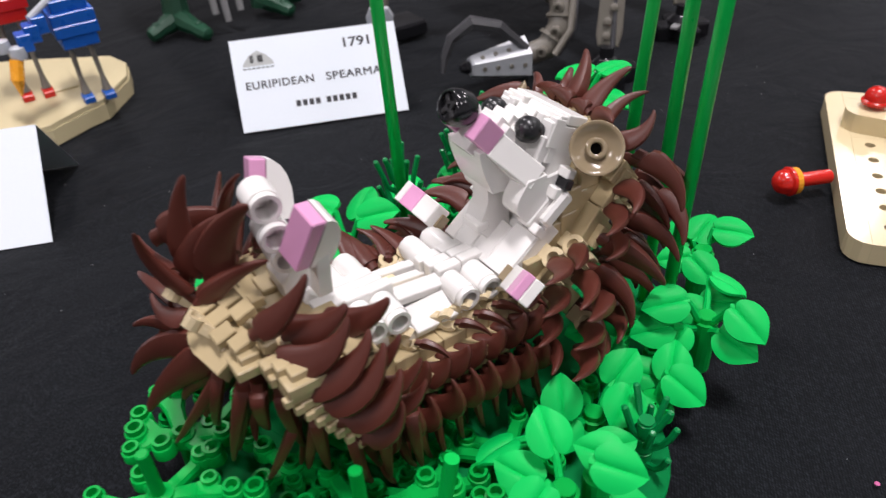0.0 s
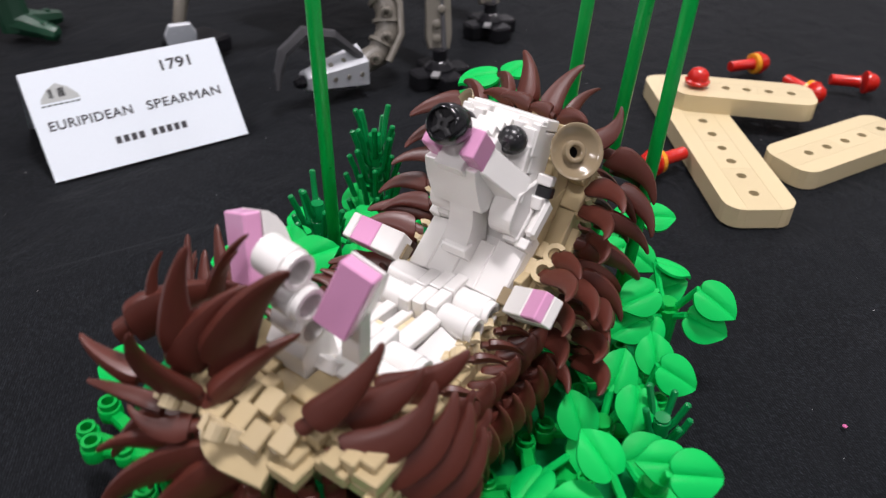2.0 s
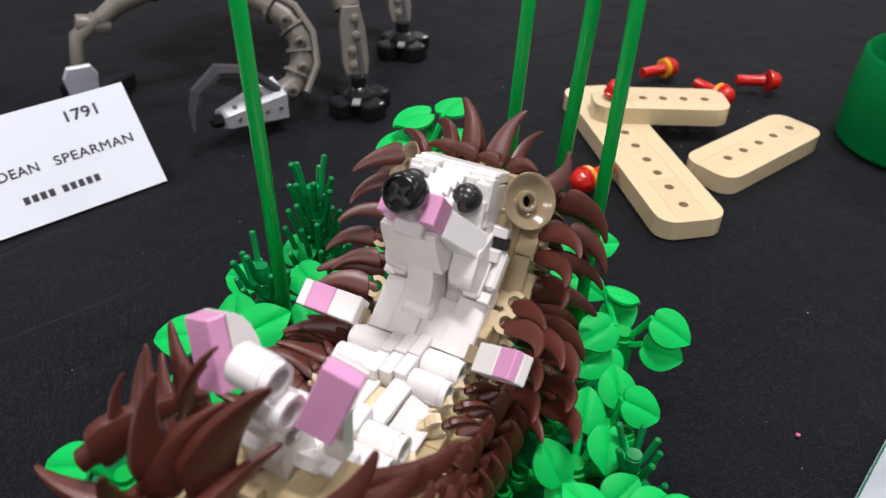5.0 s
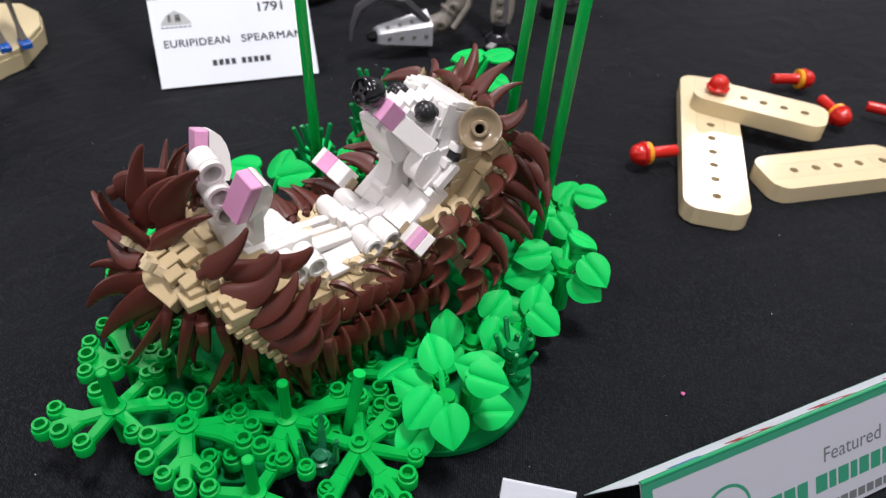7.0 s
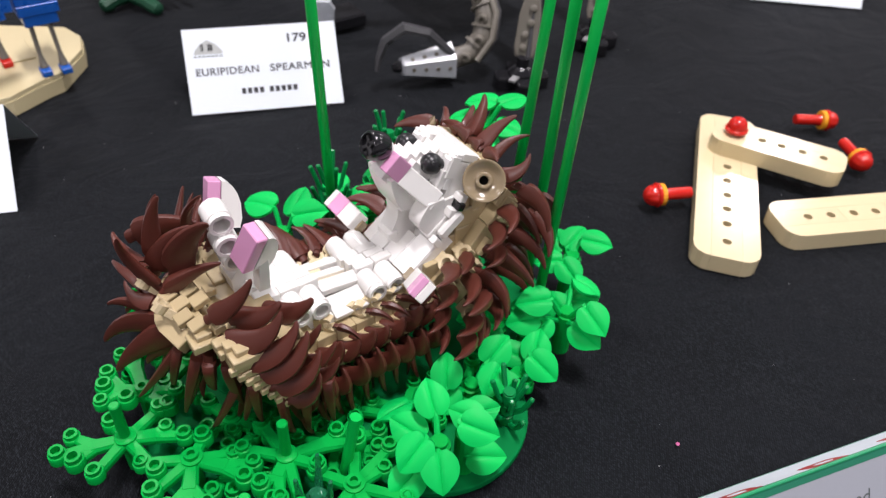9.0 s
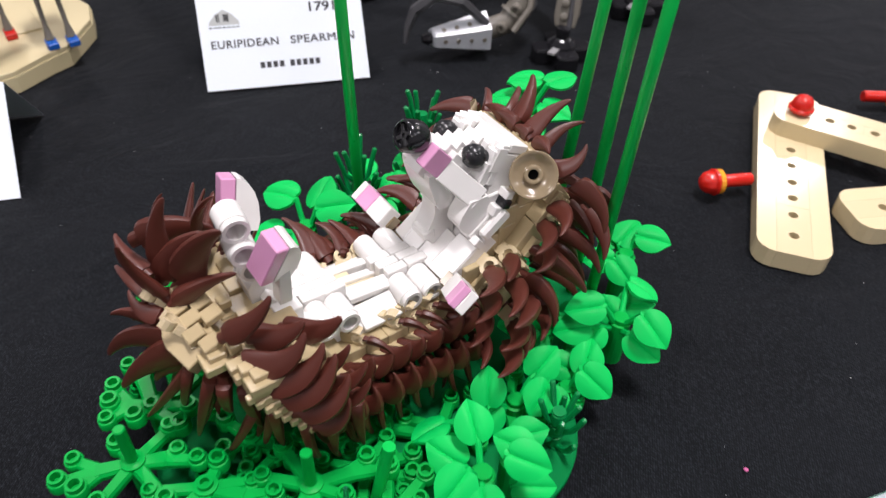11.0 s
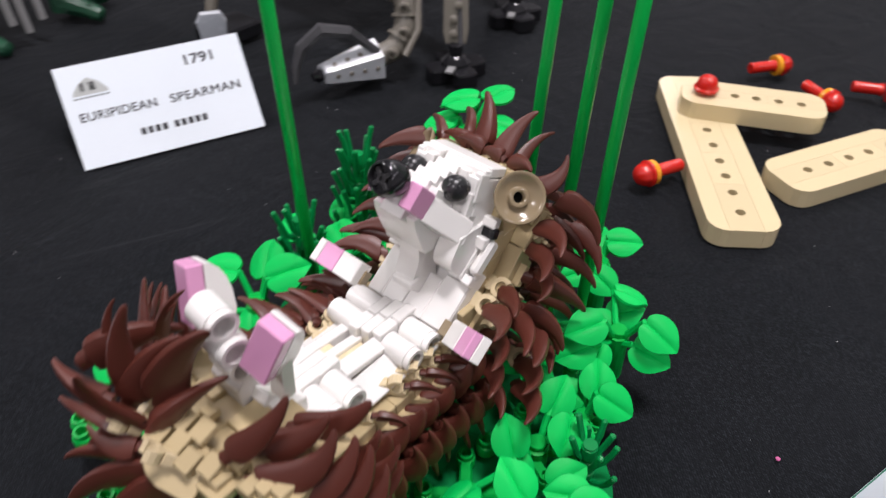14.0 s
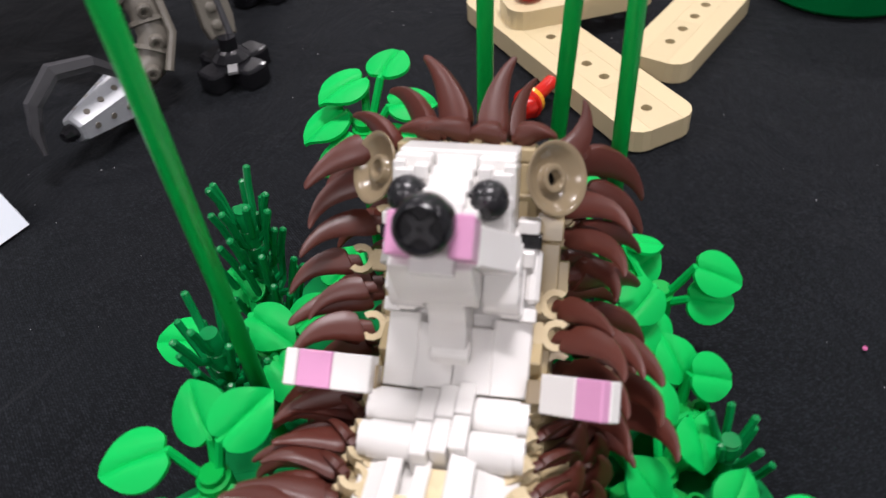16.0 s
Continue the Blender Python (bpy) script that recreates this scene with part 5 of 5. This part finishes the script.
card, cw, ch = tent_card((-219, 9.5, 0.4), (-185, 95.3, 0.4), (-248, 21, 41), "name_card", "folded white name card printed with black lettering")
text_on(card, "1791", cw * 0.655, ch * 0.785, 7.3, INK, wide=1.22, bold=0.15)
text_on(card, "EURIPIDEAN", cw * 0.055, ch * 0.45, 6.1, INK, spread=1.09, wide=1.05, bold=0.11)
text_on(card, "SPEARMAN", cw * 0.535, ch * 0.45, 6.1, INK, spread=1.09, wide=1.15, bold=0.11)
for k in range(9):
    bar_on(card, cw * 0.335 + k * 3.6 + (2.4 if k > 3 else 0), ch * 0.205, 2.5, 3.4, INK)
# plain emblem
bm = bmesh.new()
add_prism(bm, [(0, 0), (17, 0), (16.5, 2), (13, 6), (8.5, 8.5), (4, 6), (0.5, 2)], 0.05, at(cw * 0.06, ch * 0.70, 0.03))
part("emblem", bm, GREYINK, card)
for ex, ew in ((0.105, 2.0), (0.15, 3.0)):
    bar_on(card, cw * ex, ch * 0.735, ew, 4.2, INK, "emblem_mark")
for k in range(7):
    bar_on(card, cw * 0.058 + k * 2.5, ch * 0.668, 1.9, 0.7, SLATEINK, "emblem_mark")
tent_card((-210.2, -185, 0.4), (-176.5, -99.4, 0.4), (-243.7, -171.8, 41.2), "name_card", "folded white card standing on the cloth")


tent_card((-156, 475, 0.4), (-94, 542.5, 0.4), (-179, 496, 41), "name_card", "folded white card standing far back on the cloth")


def sand_base_with_birds():
    t = thing("sand_display_base", "tan toy-brick base shaped like a patch of sand", "toy base")
    bm = bmesh.new()
    outline = [(-272, -86), (-273, -77), (-284, -56), (-288, -45), (-314, -24), (-334, -19), (-353, -24), (-381, -66), (-395, -90), (-400, -150), (-360, -190), (-310, -180), (-280, -130)]
    add_prism(bm, outline, 9.3)
    part("sand_brick_layer", bm, SANDTAN, t)
    bm = bmesh.new()
    add_prism(bm, [(-336 + (x + 336) * 0.992, -98 + (y + 98) * 0.992) for x, y in outline], 3.1, at(0, 0, 9.4), bevel=0.5)
    part("sand_plate", bm, SANDTAN, t)
    for px, py, pw in ((-300, -110, 40), (-330, -60, 30), (-352, -120, 48)):
        brick("tile", SANDTAN, t, (px, py, 13.1), (pw, 15.8, 1.4))
    def bird(cx, cy, body_mat, foot_mat, name, label, lift=0):
        b = thing(name, label, "toy bird", "toy birds on the sand base")
        for fx, fy in ((0, -5), (2, 6)):
            bm = bmesh.new()
            add_tube(bm, [(cx + fx, cy + fy, 16), (cx + fx - 2, cy + fy, 24), (cx + fx - 6, cy + fy * 0.9, 46 + lift)], [2.6, 1.3, 1.5], 8)
            part("leg", bm, GREY, b, smooth=True)
            bm = bmesh.new()
            add_box(bm, cx + fx + 2, cy + fy, 14.4, 10, 6, 3.6, 0.5)
            part("foot", bm, foot_mat, b)
        bm = bmesh.new()
        for k in range(4):
            add_box(bm, cx - 8 - 1.0 * k, cy + 1, 46 + lift + 6.4 * k, 21 + (3 if k in (1, 2) else 0), 19 + (4 if k in (1, 2) else 0), 6.3, 0.4)
        add_box(bm, cx - 22, cy + 4, 60 + lift, 14, 14, 5, 0.4)
        part("body", bm, body_mat, b)
        bm = bmesh.new()
        for k in range(3):
            add_box(bm, cx + 2 + 2 * k, cy - 16 - 5 * k, 60 + lift - 3 * k, 10, 7, 9, 0.4)
        part("neck", bm, body_mat, b)
        bm = bmesh.new()
        add_lathe(bm, [(0.02, -4), (4, -3), (4.4, 0), (4, 3), (0.02, 4)], 12, at(cx + 9, cy - 31, 50 + lift))
        add_lathe(bm, [(0.02, -4), (4, -3), (4.4, 0), (4, 3), (0.02, 4)], 12, at(cx + 6, cy - 37, 54 + lift))
        part("head", bm, SILVER, b, smooth=True)
        bm = bmesh.new()
        add_tube(bm, [(cx + 10, cy - 33, 47 + lift), (cx + 13, cy - 36, 38 + lift), (cx + 11, cy - 37, 29 + lift)], [3.4, 3.4, 0.8], 8)
        part("beak", bm, YELLOW, b, smooth=True)
        bm = bmesh.new()
        add_tube(bm, [(cx - 4, cy - 6, 70 + lift), (cx + 4, cy - 20, 64 + lift)], 1.8, 8)
        part("neck_bar", bm, SILVER, b)
    bird(-293, -47, BLUE, BLUE, "toy_bird", "blue toy-brick wading bird on grey legs")
    bird(-319, -75, RED, RED, "toy_bird", "red toy-brick wading bird on grey legs", 13)


sand_base_with_birds()


def mech():
    t = thing("toy_walker", "grey toy-brick walking machine with clawed arms and black feet", "toy walker")
    def limb(name, pts, rad, mat):
        bm = bmesh.new()
        add_tube(bm, pts, rad, 12)
        return part(name, bm, mat, t, smooth=True)
    # clawed arm: pierced cuff at the wrist, ridged forearm that curls up to the shoulder
    def arm(m):
        path = [(-176, 172, 14), (-172, 185, 17), (-171, 194, 27), (-175, 199, 39), (-184, 200, 49), (-200, 200, 55), (-228, 204, 57), (-258, 212, 58)]
        bm = bmesh.new()
        add_tube(bm, path, [6.5, 7, 7.5, 7.5, 7, 6.2, 6.2, 8], 12)
        forearm = part("forearm", bm, GREY, t, m=m, smooth=True)
        mid = Vector((-196, 178, 26))
        for off, r, mat, name in ((-5.5, 2.0, GREY, "arm_ridge"), (-1.5, 1.6, GREY, "arm_ridge"), (3.0, 2.2, DARKGREY, "arm_guard")):
            pts = []
            for p in path[1:6]:
                p = Vector(p)
                n = (p - mid).normalized()
                pts.append(p + n * 7.5 + Vector((0.55, -0.75, 0.3)) * -off)
            bm = bmesh.new()
            add_tube(bm, pts, r, 8)
            part(name, bm, mat, forearm, smooth=True)
        for q in (1, 2, 3, 4):
            bm = bmesh.new()
            add_lathe(bm, [(3.4, 0), (3.4, 3), (2.6, 3.6), (1.4, 3.6), (1.4, 2.2), (0.02, 2.2)], 12, axes(Vector(path[q]) + Vector((4, -6, 1)), (0, 0, 1), (-0.6, -0.4, 0.3)))
            part("arm_pin", bm, GREY, forearm)
            d = (Vector(path[q + 1]) - Vector(path[q])).normalized()
            p = (Vector(path[q + 1]) + Vector(path[q])) / 2
            bm = bmesh.new()
            add_tube(bm, [p - d * 1.0, p + d * 1.0], [8.9, 8.9], 12)
            part("rib", bm, GREY, forearm)
        bm = bmesh.new()
        add_tube(bm, [(-170, 168, 22), (-176, 153, 37), (-183, 139, 41), (-189, 129, 32), (-189, 124, 22), (-187, 121, 14)], [2.6, 3.4, 3.8, 3.4, 2.6, 1.2], 6)
        part("claw", bm, DARKGREY, t, m=m)
        axis = Vector((-185.5, 134.5, 12.5)) - Vector((-175, 172, 14))
        C = m @ axes((-175, 172, 14), axis.cross(Vector((0, 0, 1))), Vector((0, 0, 1)))
        C = C @ Matrix.Rotation(math.radians(30), 4, "Z")
        zdir = 1 if (C.to_3x3() @ Vector((0, 0, 1))).dot(m.to_3x3() @ axis) > 0 else -1
        bm = bmesh.new()
        add_lathe(bm, [(9.0, 0), (13.4, 1.0 * zdir), (6.8, 34 * zdir), (5.6, 35.4 * zdir)], 6, C)
        bmesh.ops.recalc_face_normals(bm, faces=bm.faces[:])
        cuff = part("claw_cuff", bm, SILVER, t, "silver pierced cuff")
        for f in range(6):
            for q in range(4):
                h = 5 + 7.8 * q
                r = (13.4 - 6.6 * (h - 1) / 33) * 0.866
                a = math.radians(60 * f + 30)
                bm = bmesh.new()
                add_lathe(bm, [(1.3, -0.3), (1.5, 0.12), (0.02, 0.12)], 10, C @ axes((r * math.cos(a), r * math.sin(a), h * zdir), (-math.sin(a), math.cos(a), 0), (0, 0, zdir)))
                bmesh.ops.recalc_face_normals(bm, faces=bm.faces[:])
                part("cuff_hole", bm, GREY, cuff)
        bm = bmesh.new()
        add_lathe(bm, [(3.6, 35 * zdir), (3.6, 38 * zdir), (2.2, 41 * zdir), (0.02, 41 * zdir)], 10, C)
        part("cuff_tip", bm, BLACK, cuff)

    arm(Matrix())
    # jointed front leg with a pale shin plate
    limb("upper_leg", [(-252, 212, 60), (-262, 190, 58), (-276, 168, 50), (-284, 155, 40)], [7, 6.2, 5.6, 4.6], GREY)
    limb("lower_leg", [(-282, 158, 44), (-288, 146, 36), (-286, 140, 24), (-284, 138, 8)], [5, 4.6, 3.8, 3.6], GREY)
    for p in ((-284, 155, 41), (-268, 180, 55)):
        bm = bmesh.new()
        add_lathe(bm, [(4.6, -9), (5.2, -8), (5.2, 8), (4.6, 9)], 12, axes(p, (0, 0.3, 1), (0.7, -0.5, 0)))
        part("knee_pin", bm, GREY, t, smooth=True)
    bm = bmesh.new()
    add_prism(bm, [(-7, -12), (7, -12), (9, 6), (6, 12), (-6, 12), (-9, 6)], 3.0, axes((-276, 132, 16), (0.55, 0.83, 0), (0.1, -0.1, 1)), bevel=0.8)
    part("shin_plate", bm, SILVER, t, "pale silver shin plate")
    bm = bmesh.new()
    add_box(bm, -286, 150, 6, 26, 34, 10, 1.5)
    part("foot", bm, BLACK, t)
    for fx, fy in ((-144, 207), (-163, 292)):
        # splayed foot: four blunt toes round a hub, a grey tile on one of them
        for a in (65, 155, 245, 335):
            d = Vector((math.cos(math.radians(a)), math.sin(math.radians(a)), 0))
            bm = bmesh.new()
            add_prism(bm, [(2, -5.5), (12, -7), (17, -6), (18, -3), (18, 3), (17, 6), (12, 7), (2, 5.5)], 9, axes((fx, fy, 0.3), d, (-d.y, d.x, 0)), bevel=1.4)
            part("toe", bm, BLACK, t)
        bm = bmesh.new()
        add_prism(bm, [(5, -2.2), (16, -2.2), (16, 2.2), (5, 2.2)], 1.2, axes((fx, fy, 9.4), (0.42, -0.91, 0), (0.91, 0.42, 0)))
        part("toe_tile", bm, ROD, t)
        bm = bmesh.new()
        add_lathe(bm, [(9, 0), (9, 10), (6, 13), (4.2, 14), (4.2, 20), (0.02, 20)], 12, at(fx, fy, 0.4))
        part("foot", bm, BLACK, t)
        # flat-sided shin, hinged at the knee
        m = axes((fx - 7, fy + 8, 16), (0.75, 0.66, 0), (-0.26, 0.26, 0.93))
        bm = bmesh.new()
        add_prism(bm, [(-6, 0), (6, 0), (7.5, 8), (7, 26), (5, 38), (-5, 38), (-7, 26), (-7.5, 6)], 9, m, bevel=1.2)
        part("shin", bm, GREY, t)
        for h in (6, 14, 22, 31):
            bm = bmesh.new()
            add_lathe(bm, [(2.3, -1), (2.3, 10.6), (1.6, 11), (0.02, 11)], 12, m @ at(-1.5 if h < 20 else 1.5, h, 0))
            part("shin_pin", bm, GREY, t, smooth=True)
        limb("thigh", [(fx - 17, fy + 18, 50), (fx - 24, fy + 22, 62), (fx - 40, fy + 26, 74), (fx - 62, fy + 26, 80)], [7.5, 8.5, 8.5, 9], GREY)
        limb("hydraulic_rod", [(fx + 1, fy + 3, 18), (fx - 10, fy + 14, 52)], [1.6, 1.6], DARKGREY)
    bm = bmesh.new()
    add_box(bm, -262, 250, 84, 90, 80, 36, 6)
    part("torso", bm, GREY, t)


mech()


def green_creature():
    t = thing("toy_creature", "dark green toy-brick creature standing on splayed feet", "toy creature")
    for hx, hy, toes in ((-398, 34, ((-391, 10), (-366, 45))), (-394, 98, ((-370, 111), (-400, 131)))):
        bm = bmesh.new()
        add_tube(bm, [(hx, hy, 5), (hx - 2, hy + 1, 16), (hx - 8, hy + 3, 44), (hx - 14, hy + 4, 95)], [9, 9.5, 7, 11], 9)
        leg = part("leg", bm, DARKGREEN, t, smooth=True)
        for tx, ty in toes:
            p, q = Vector((hx, hy, 11)), Vector((tx, ty, 4.2))
            bm = bmesh.new()
            add_tube(bm, [p, p.lerp(q, 0.35), p.lerp(q, 0.6), p.lerp(q, 0.75), p.lerp(q, 0.95), q], [8, 7, 5.2, 5.6, 4.6, 2.0], 9)
            part("toe", bm, DARKGREEN, leg, smooth=True)
            for f in (0.35, 0.7):
                bm = bmesh.new()
                add_lathe(bm, [(2.6, 0), (2.6, 2.2), (1.6, 2.8), (0.02, 2.8)], 10, at(*(p.lerp(q, f) + Vector((0, 0, 4.6 - 2 * f)))))
                part("knuckle", bm, DARKGREEN, leg)
    for x, y, z in ((-374, 55, 15), (-371, 62, 9), (-370, 72, 15)):
        bm = bmesh.new()
        add_tube(bm, [(x, y, z), (x - 12, y - 1, z + 105)], 2.5, 8)
        part("rod", bm, ROD, t, "pale grey rod")
    bm = bmesh.new()
    add_box(bm, -412, 80, 130, 80, 120, 60, 8)
    part("body", bm, DARKGREEN, t)


green_creature()


def green_tub():
    t = thing("green_tub", "dark green round plastic tub", "tub")
    bm = bmesh.new()
    add_lathe(bm, [(37, 0), (39, 2), (40, 24), (39, 48), (37.5, 50), (36, 48), (35, 24), (0.02, 22)], 40, at(142, 313, 0))
    part("tub_wall", bm, BASEGREEN, t, smooth=True)


green_tub()


def rounded_at(cx, cy, w, h, r):
    return [(cx + x, cy + y) for x, y in rounded(w, h, r)]


def promo_card():
    """Tent-folded promotional card: ridge along its length, printed face outwards."""
    a = Vector((132.3, 4.5, 35))
    b = a + Vector((0.2638, 0.9646, 0)) * 200
    d = (b - a).normalized()
    side = Vector((d.y, -d.x, 0))
    t = thing("promo_card", "folded promotional card with a green border", "sign", m=axes(a, d, side * 18.6 + Vector((0, 0, -34.6))))
    L = (b - a).length
    # front leaf coloured greyer than the back leaf
    bm = bmesh.new()
    add_box(bm, L / 2, 19.6, 0.0, L, 39.2, 0.5, 0)
    part("front_leaf", bm, FRONTGREY, t)
    inv = t.matrix_basis.inverted()
    bm = bmesh.new()
    foot = a - side * 18.6 + Vector((0, 0, -34.6))
    q = [inv @ (v * MM) for v in (a, b, foot + (b - a), foot)]
    vs = [bm.verts.new(v) for v in q]
    lo = [bm.verts.new(v + Vector((0, 0, 0.0005))) for v in q]
    bm.faces.new(vs)
    bm.faces.new(list(reversed(lo)))
    for i in range(4):
        k = (i + 1) % 4
        bm.faces.new((vs[i], lo[i], lo[k], vs[k]))
    part("back_leaf", bm, PAPER, t)
    # printing on the leaf that faces the aisle: u along the ridge, v up to it
    up = side * -18.6 + Vector((0, 0, 34.6))
    m = axes(a, d, up)
    rel = t.matrix_basis.inverted() @ m
    def ink(name, outline, mat, z):
        bm = bmesh.new()
        add_prism(bm, outline, 0.05, rel @ at(0, 0, z))
        return part(name, bm, mat, t)
    box = lambda x0, y0, x1, y1: [(x0, y0), (x1, y0), (x1, y1), (x0, y1)]
    z = 0.30
    ink("green_border", box(0, -3.2, L, 0.0), GREENINK, z)
    ink("green_border", box(0, -39, 3.8, -3.2), GREENINK, z)
    bm = bmesh.new()
    add_tube(bm, [(0.1, 0, 0.1), (L - 0.1, 0, 0.1)], 0.75, 10)
    part("fold_edge", bm, FOLDGREEN, t, "glossy green folded edge", smooth=True)
    ring = [(30.5 + 9.5 * math.cos(k * math.pi / 20), -21.6 + 9.5 * math.sin(k * math.pi / 20)) for k in range(40)]
    ink("emblem_ring", ring, GREENINK, z)
    ink("emblem_ring", [(30.5 + (x - 30.5) * 0.88, -21.6 + (y + 21.6) * 0.88) for x, y in ring], FRONTGREY, z + 0.08)
    for k, (x0, w, h) in enumerate(((25, 3, 4), (29, 2, 6), (32, 3, 3))):
        ink("emblem_mark", box(x0, -24.5, x0 + w, -24.5 + h), GREENINK, z + 0.16)
    lt = text_on(t, "Featured", 0, 0, 7.7, SLATEINK)
    lt.matrix_basis = rel @ at(70.3, -19.1, z) @ Matrix.Diagonal((0.97, 1, 1, 1))
    x = 47.5
    for w in (5.0, 4.6, 4.4, 0, 5.0, 3.0, 4.6, 3.0, 4.4, 4.4, 3.0, 3.6, 0, 4.2, 2.6, 1.6, 3.4, 3.8):
        if w:
            ink("print_bar", box(x, -29.5, x + w, -23.2), GREENINK, z)
        x += (w or 1.6) + 1.0
    for k in range(14):
        ink("print_bar", box(66 + 4.0 * k, -37.6, 69.2 + 4.0 * k, -34.4), SLATEINK, z)
    # printing on the leaf that faces the models
    upb = (a - foot).normalized()
    relb = t.matrix_basis.inverted() @ axes(b, -d, upb)
    def inkb(name, outline, mat, z):
        bm = bmesh.new()
        add_prism(bm, outline, 0.05, relb @ at(0, 0, z))
        part(name, bm, mat, t)
    inkb("green_border", box(0, -39.2, L, -37.9), GREENINK, 0.30)
    inkb("blue_print", rounded_at(L - 21.5, -8.5, 12, 4.5, 1.5), BLUEINK, 0.30)
    for k in range(4):
        x0 = L - 49 - 36 * k
        inkb("red_badge", rounded_at(x0, -9.6, 15.5, 12.5, 3), REDINK, 0.30)
        inkb("badge_mark", rounded_at(x0, -9.4, 7, 4.5, 2), PAPER, 0.40)


promo_card()


def paper_slip():
    """A folded white slip standing by the promotional card."""
    p, q = Vector((106.7, -25.7, 35)), Vector((123, -12.3, 35))
    d = (q - p)
    t = thing("paper_slip", "folded plain white paper slip", "paper")
    n = Vector((d.y, -d.x, 0)).normalized()
    for name, s in (("front_leaf", 1), ("back_leaf", -1)):
        bm = bmesh.new()
        lo = Vector((0, 0, -34.6)) + n * s * 16
        vs = [bm.verts.new((v + n * s * 0.3) * MM) for v in (p, q, q + lo, p + lo)]
        bk = [bm.verts.new(v.co - n * s * 0.0004) for v in vs]
        bm.faces.new(vs if s > 0 else vs[::-1])
        bm.faces.new(bk[::-1] if s > 0 else bk)
        for i in range(4):
            k = (i + 1) % 4
            bm.faces.new((vs[i], bk[i], bk[k], vs[k]))
        part(name, bm, PAPER, t)


paper_slip()


def lint():
    rnd = random.Random(9)
    bm = bmesh.new()
    add_lathe(bm, [(0.02, 0), (0.75, 0.2), (0.82, 0.5), (0.5, 0.7), (0.02, 0.75)], 8)
    t = part("crumb", bm, PINKCRUMB, m=at(108, 72, 0.0))
    tagged(t, "tiny pink crumb on the black cloth", "crumb")
    bm = bmesh.new()
    for _ in range(170):
        x, y = rnd.uniform(-260, 240), rnd.uniform(-180, 330)
        if -90 < x < 90 and -110 < y < 110:
            continue
        s = rnd.uniform(0.10, 0.28)
        add_lathe(bm, [(0.02, 0), (s, 0.1), (0.02, 0.3)], 5, at(x, y, 0.2))
    tagged(part("lint", bm, LINT), "scattered white lint specks on the tablecloth", "lint", kind="stuff")


lint()
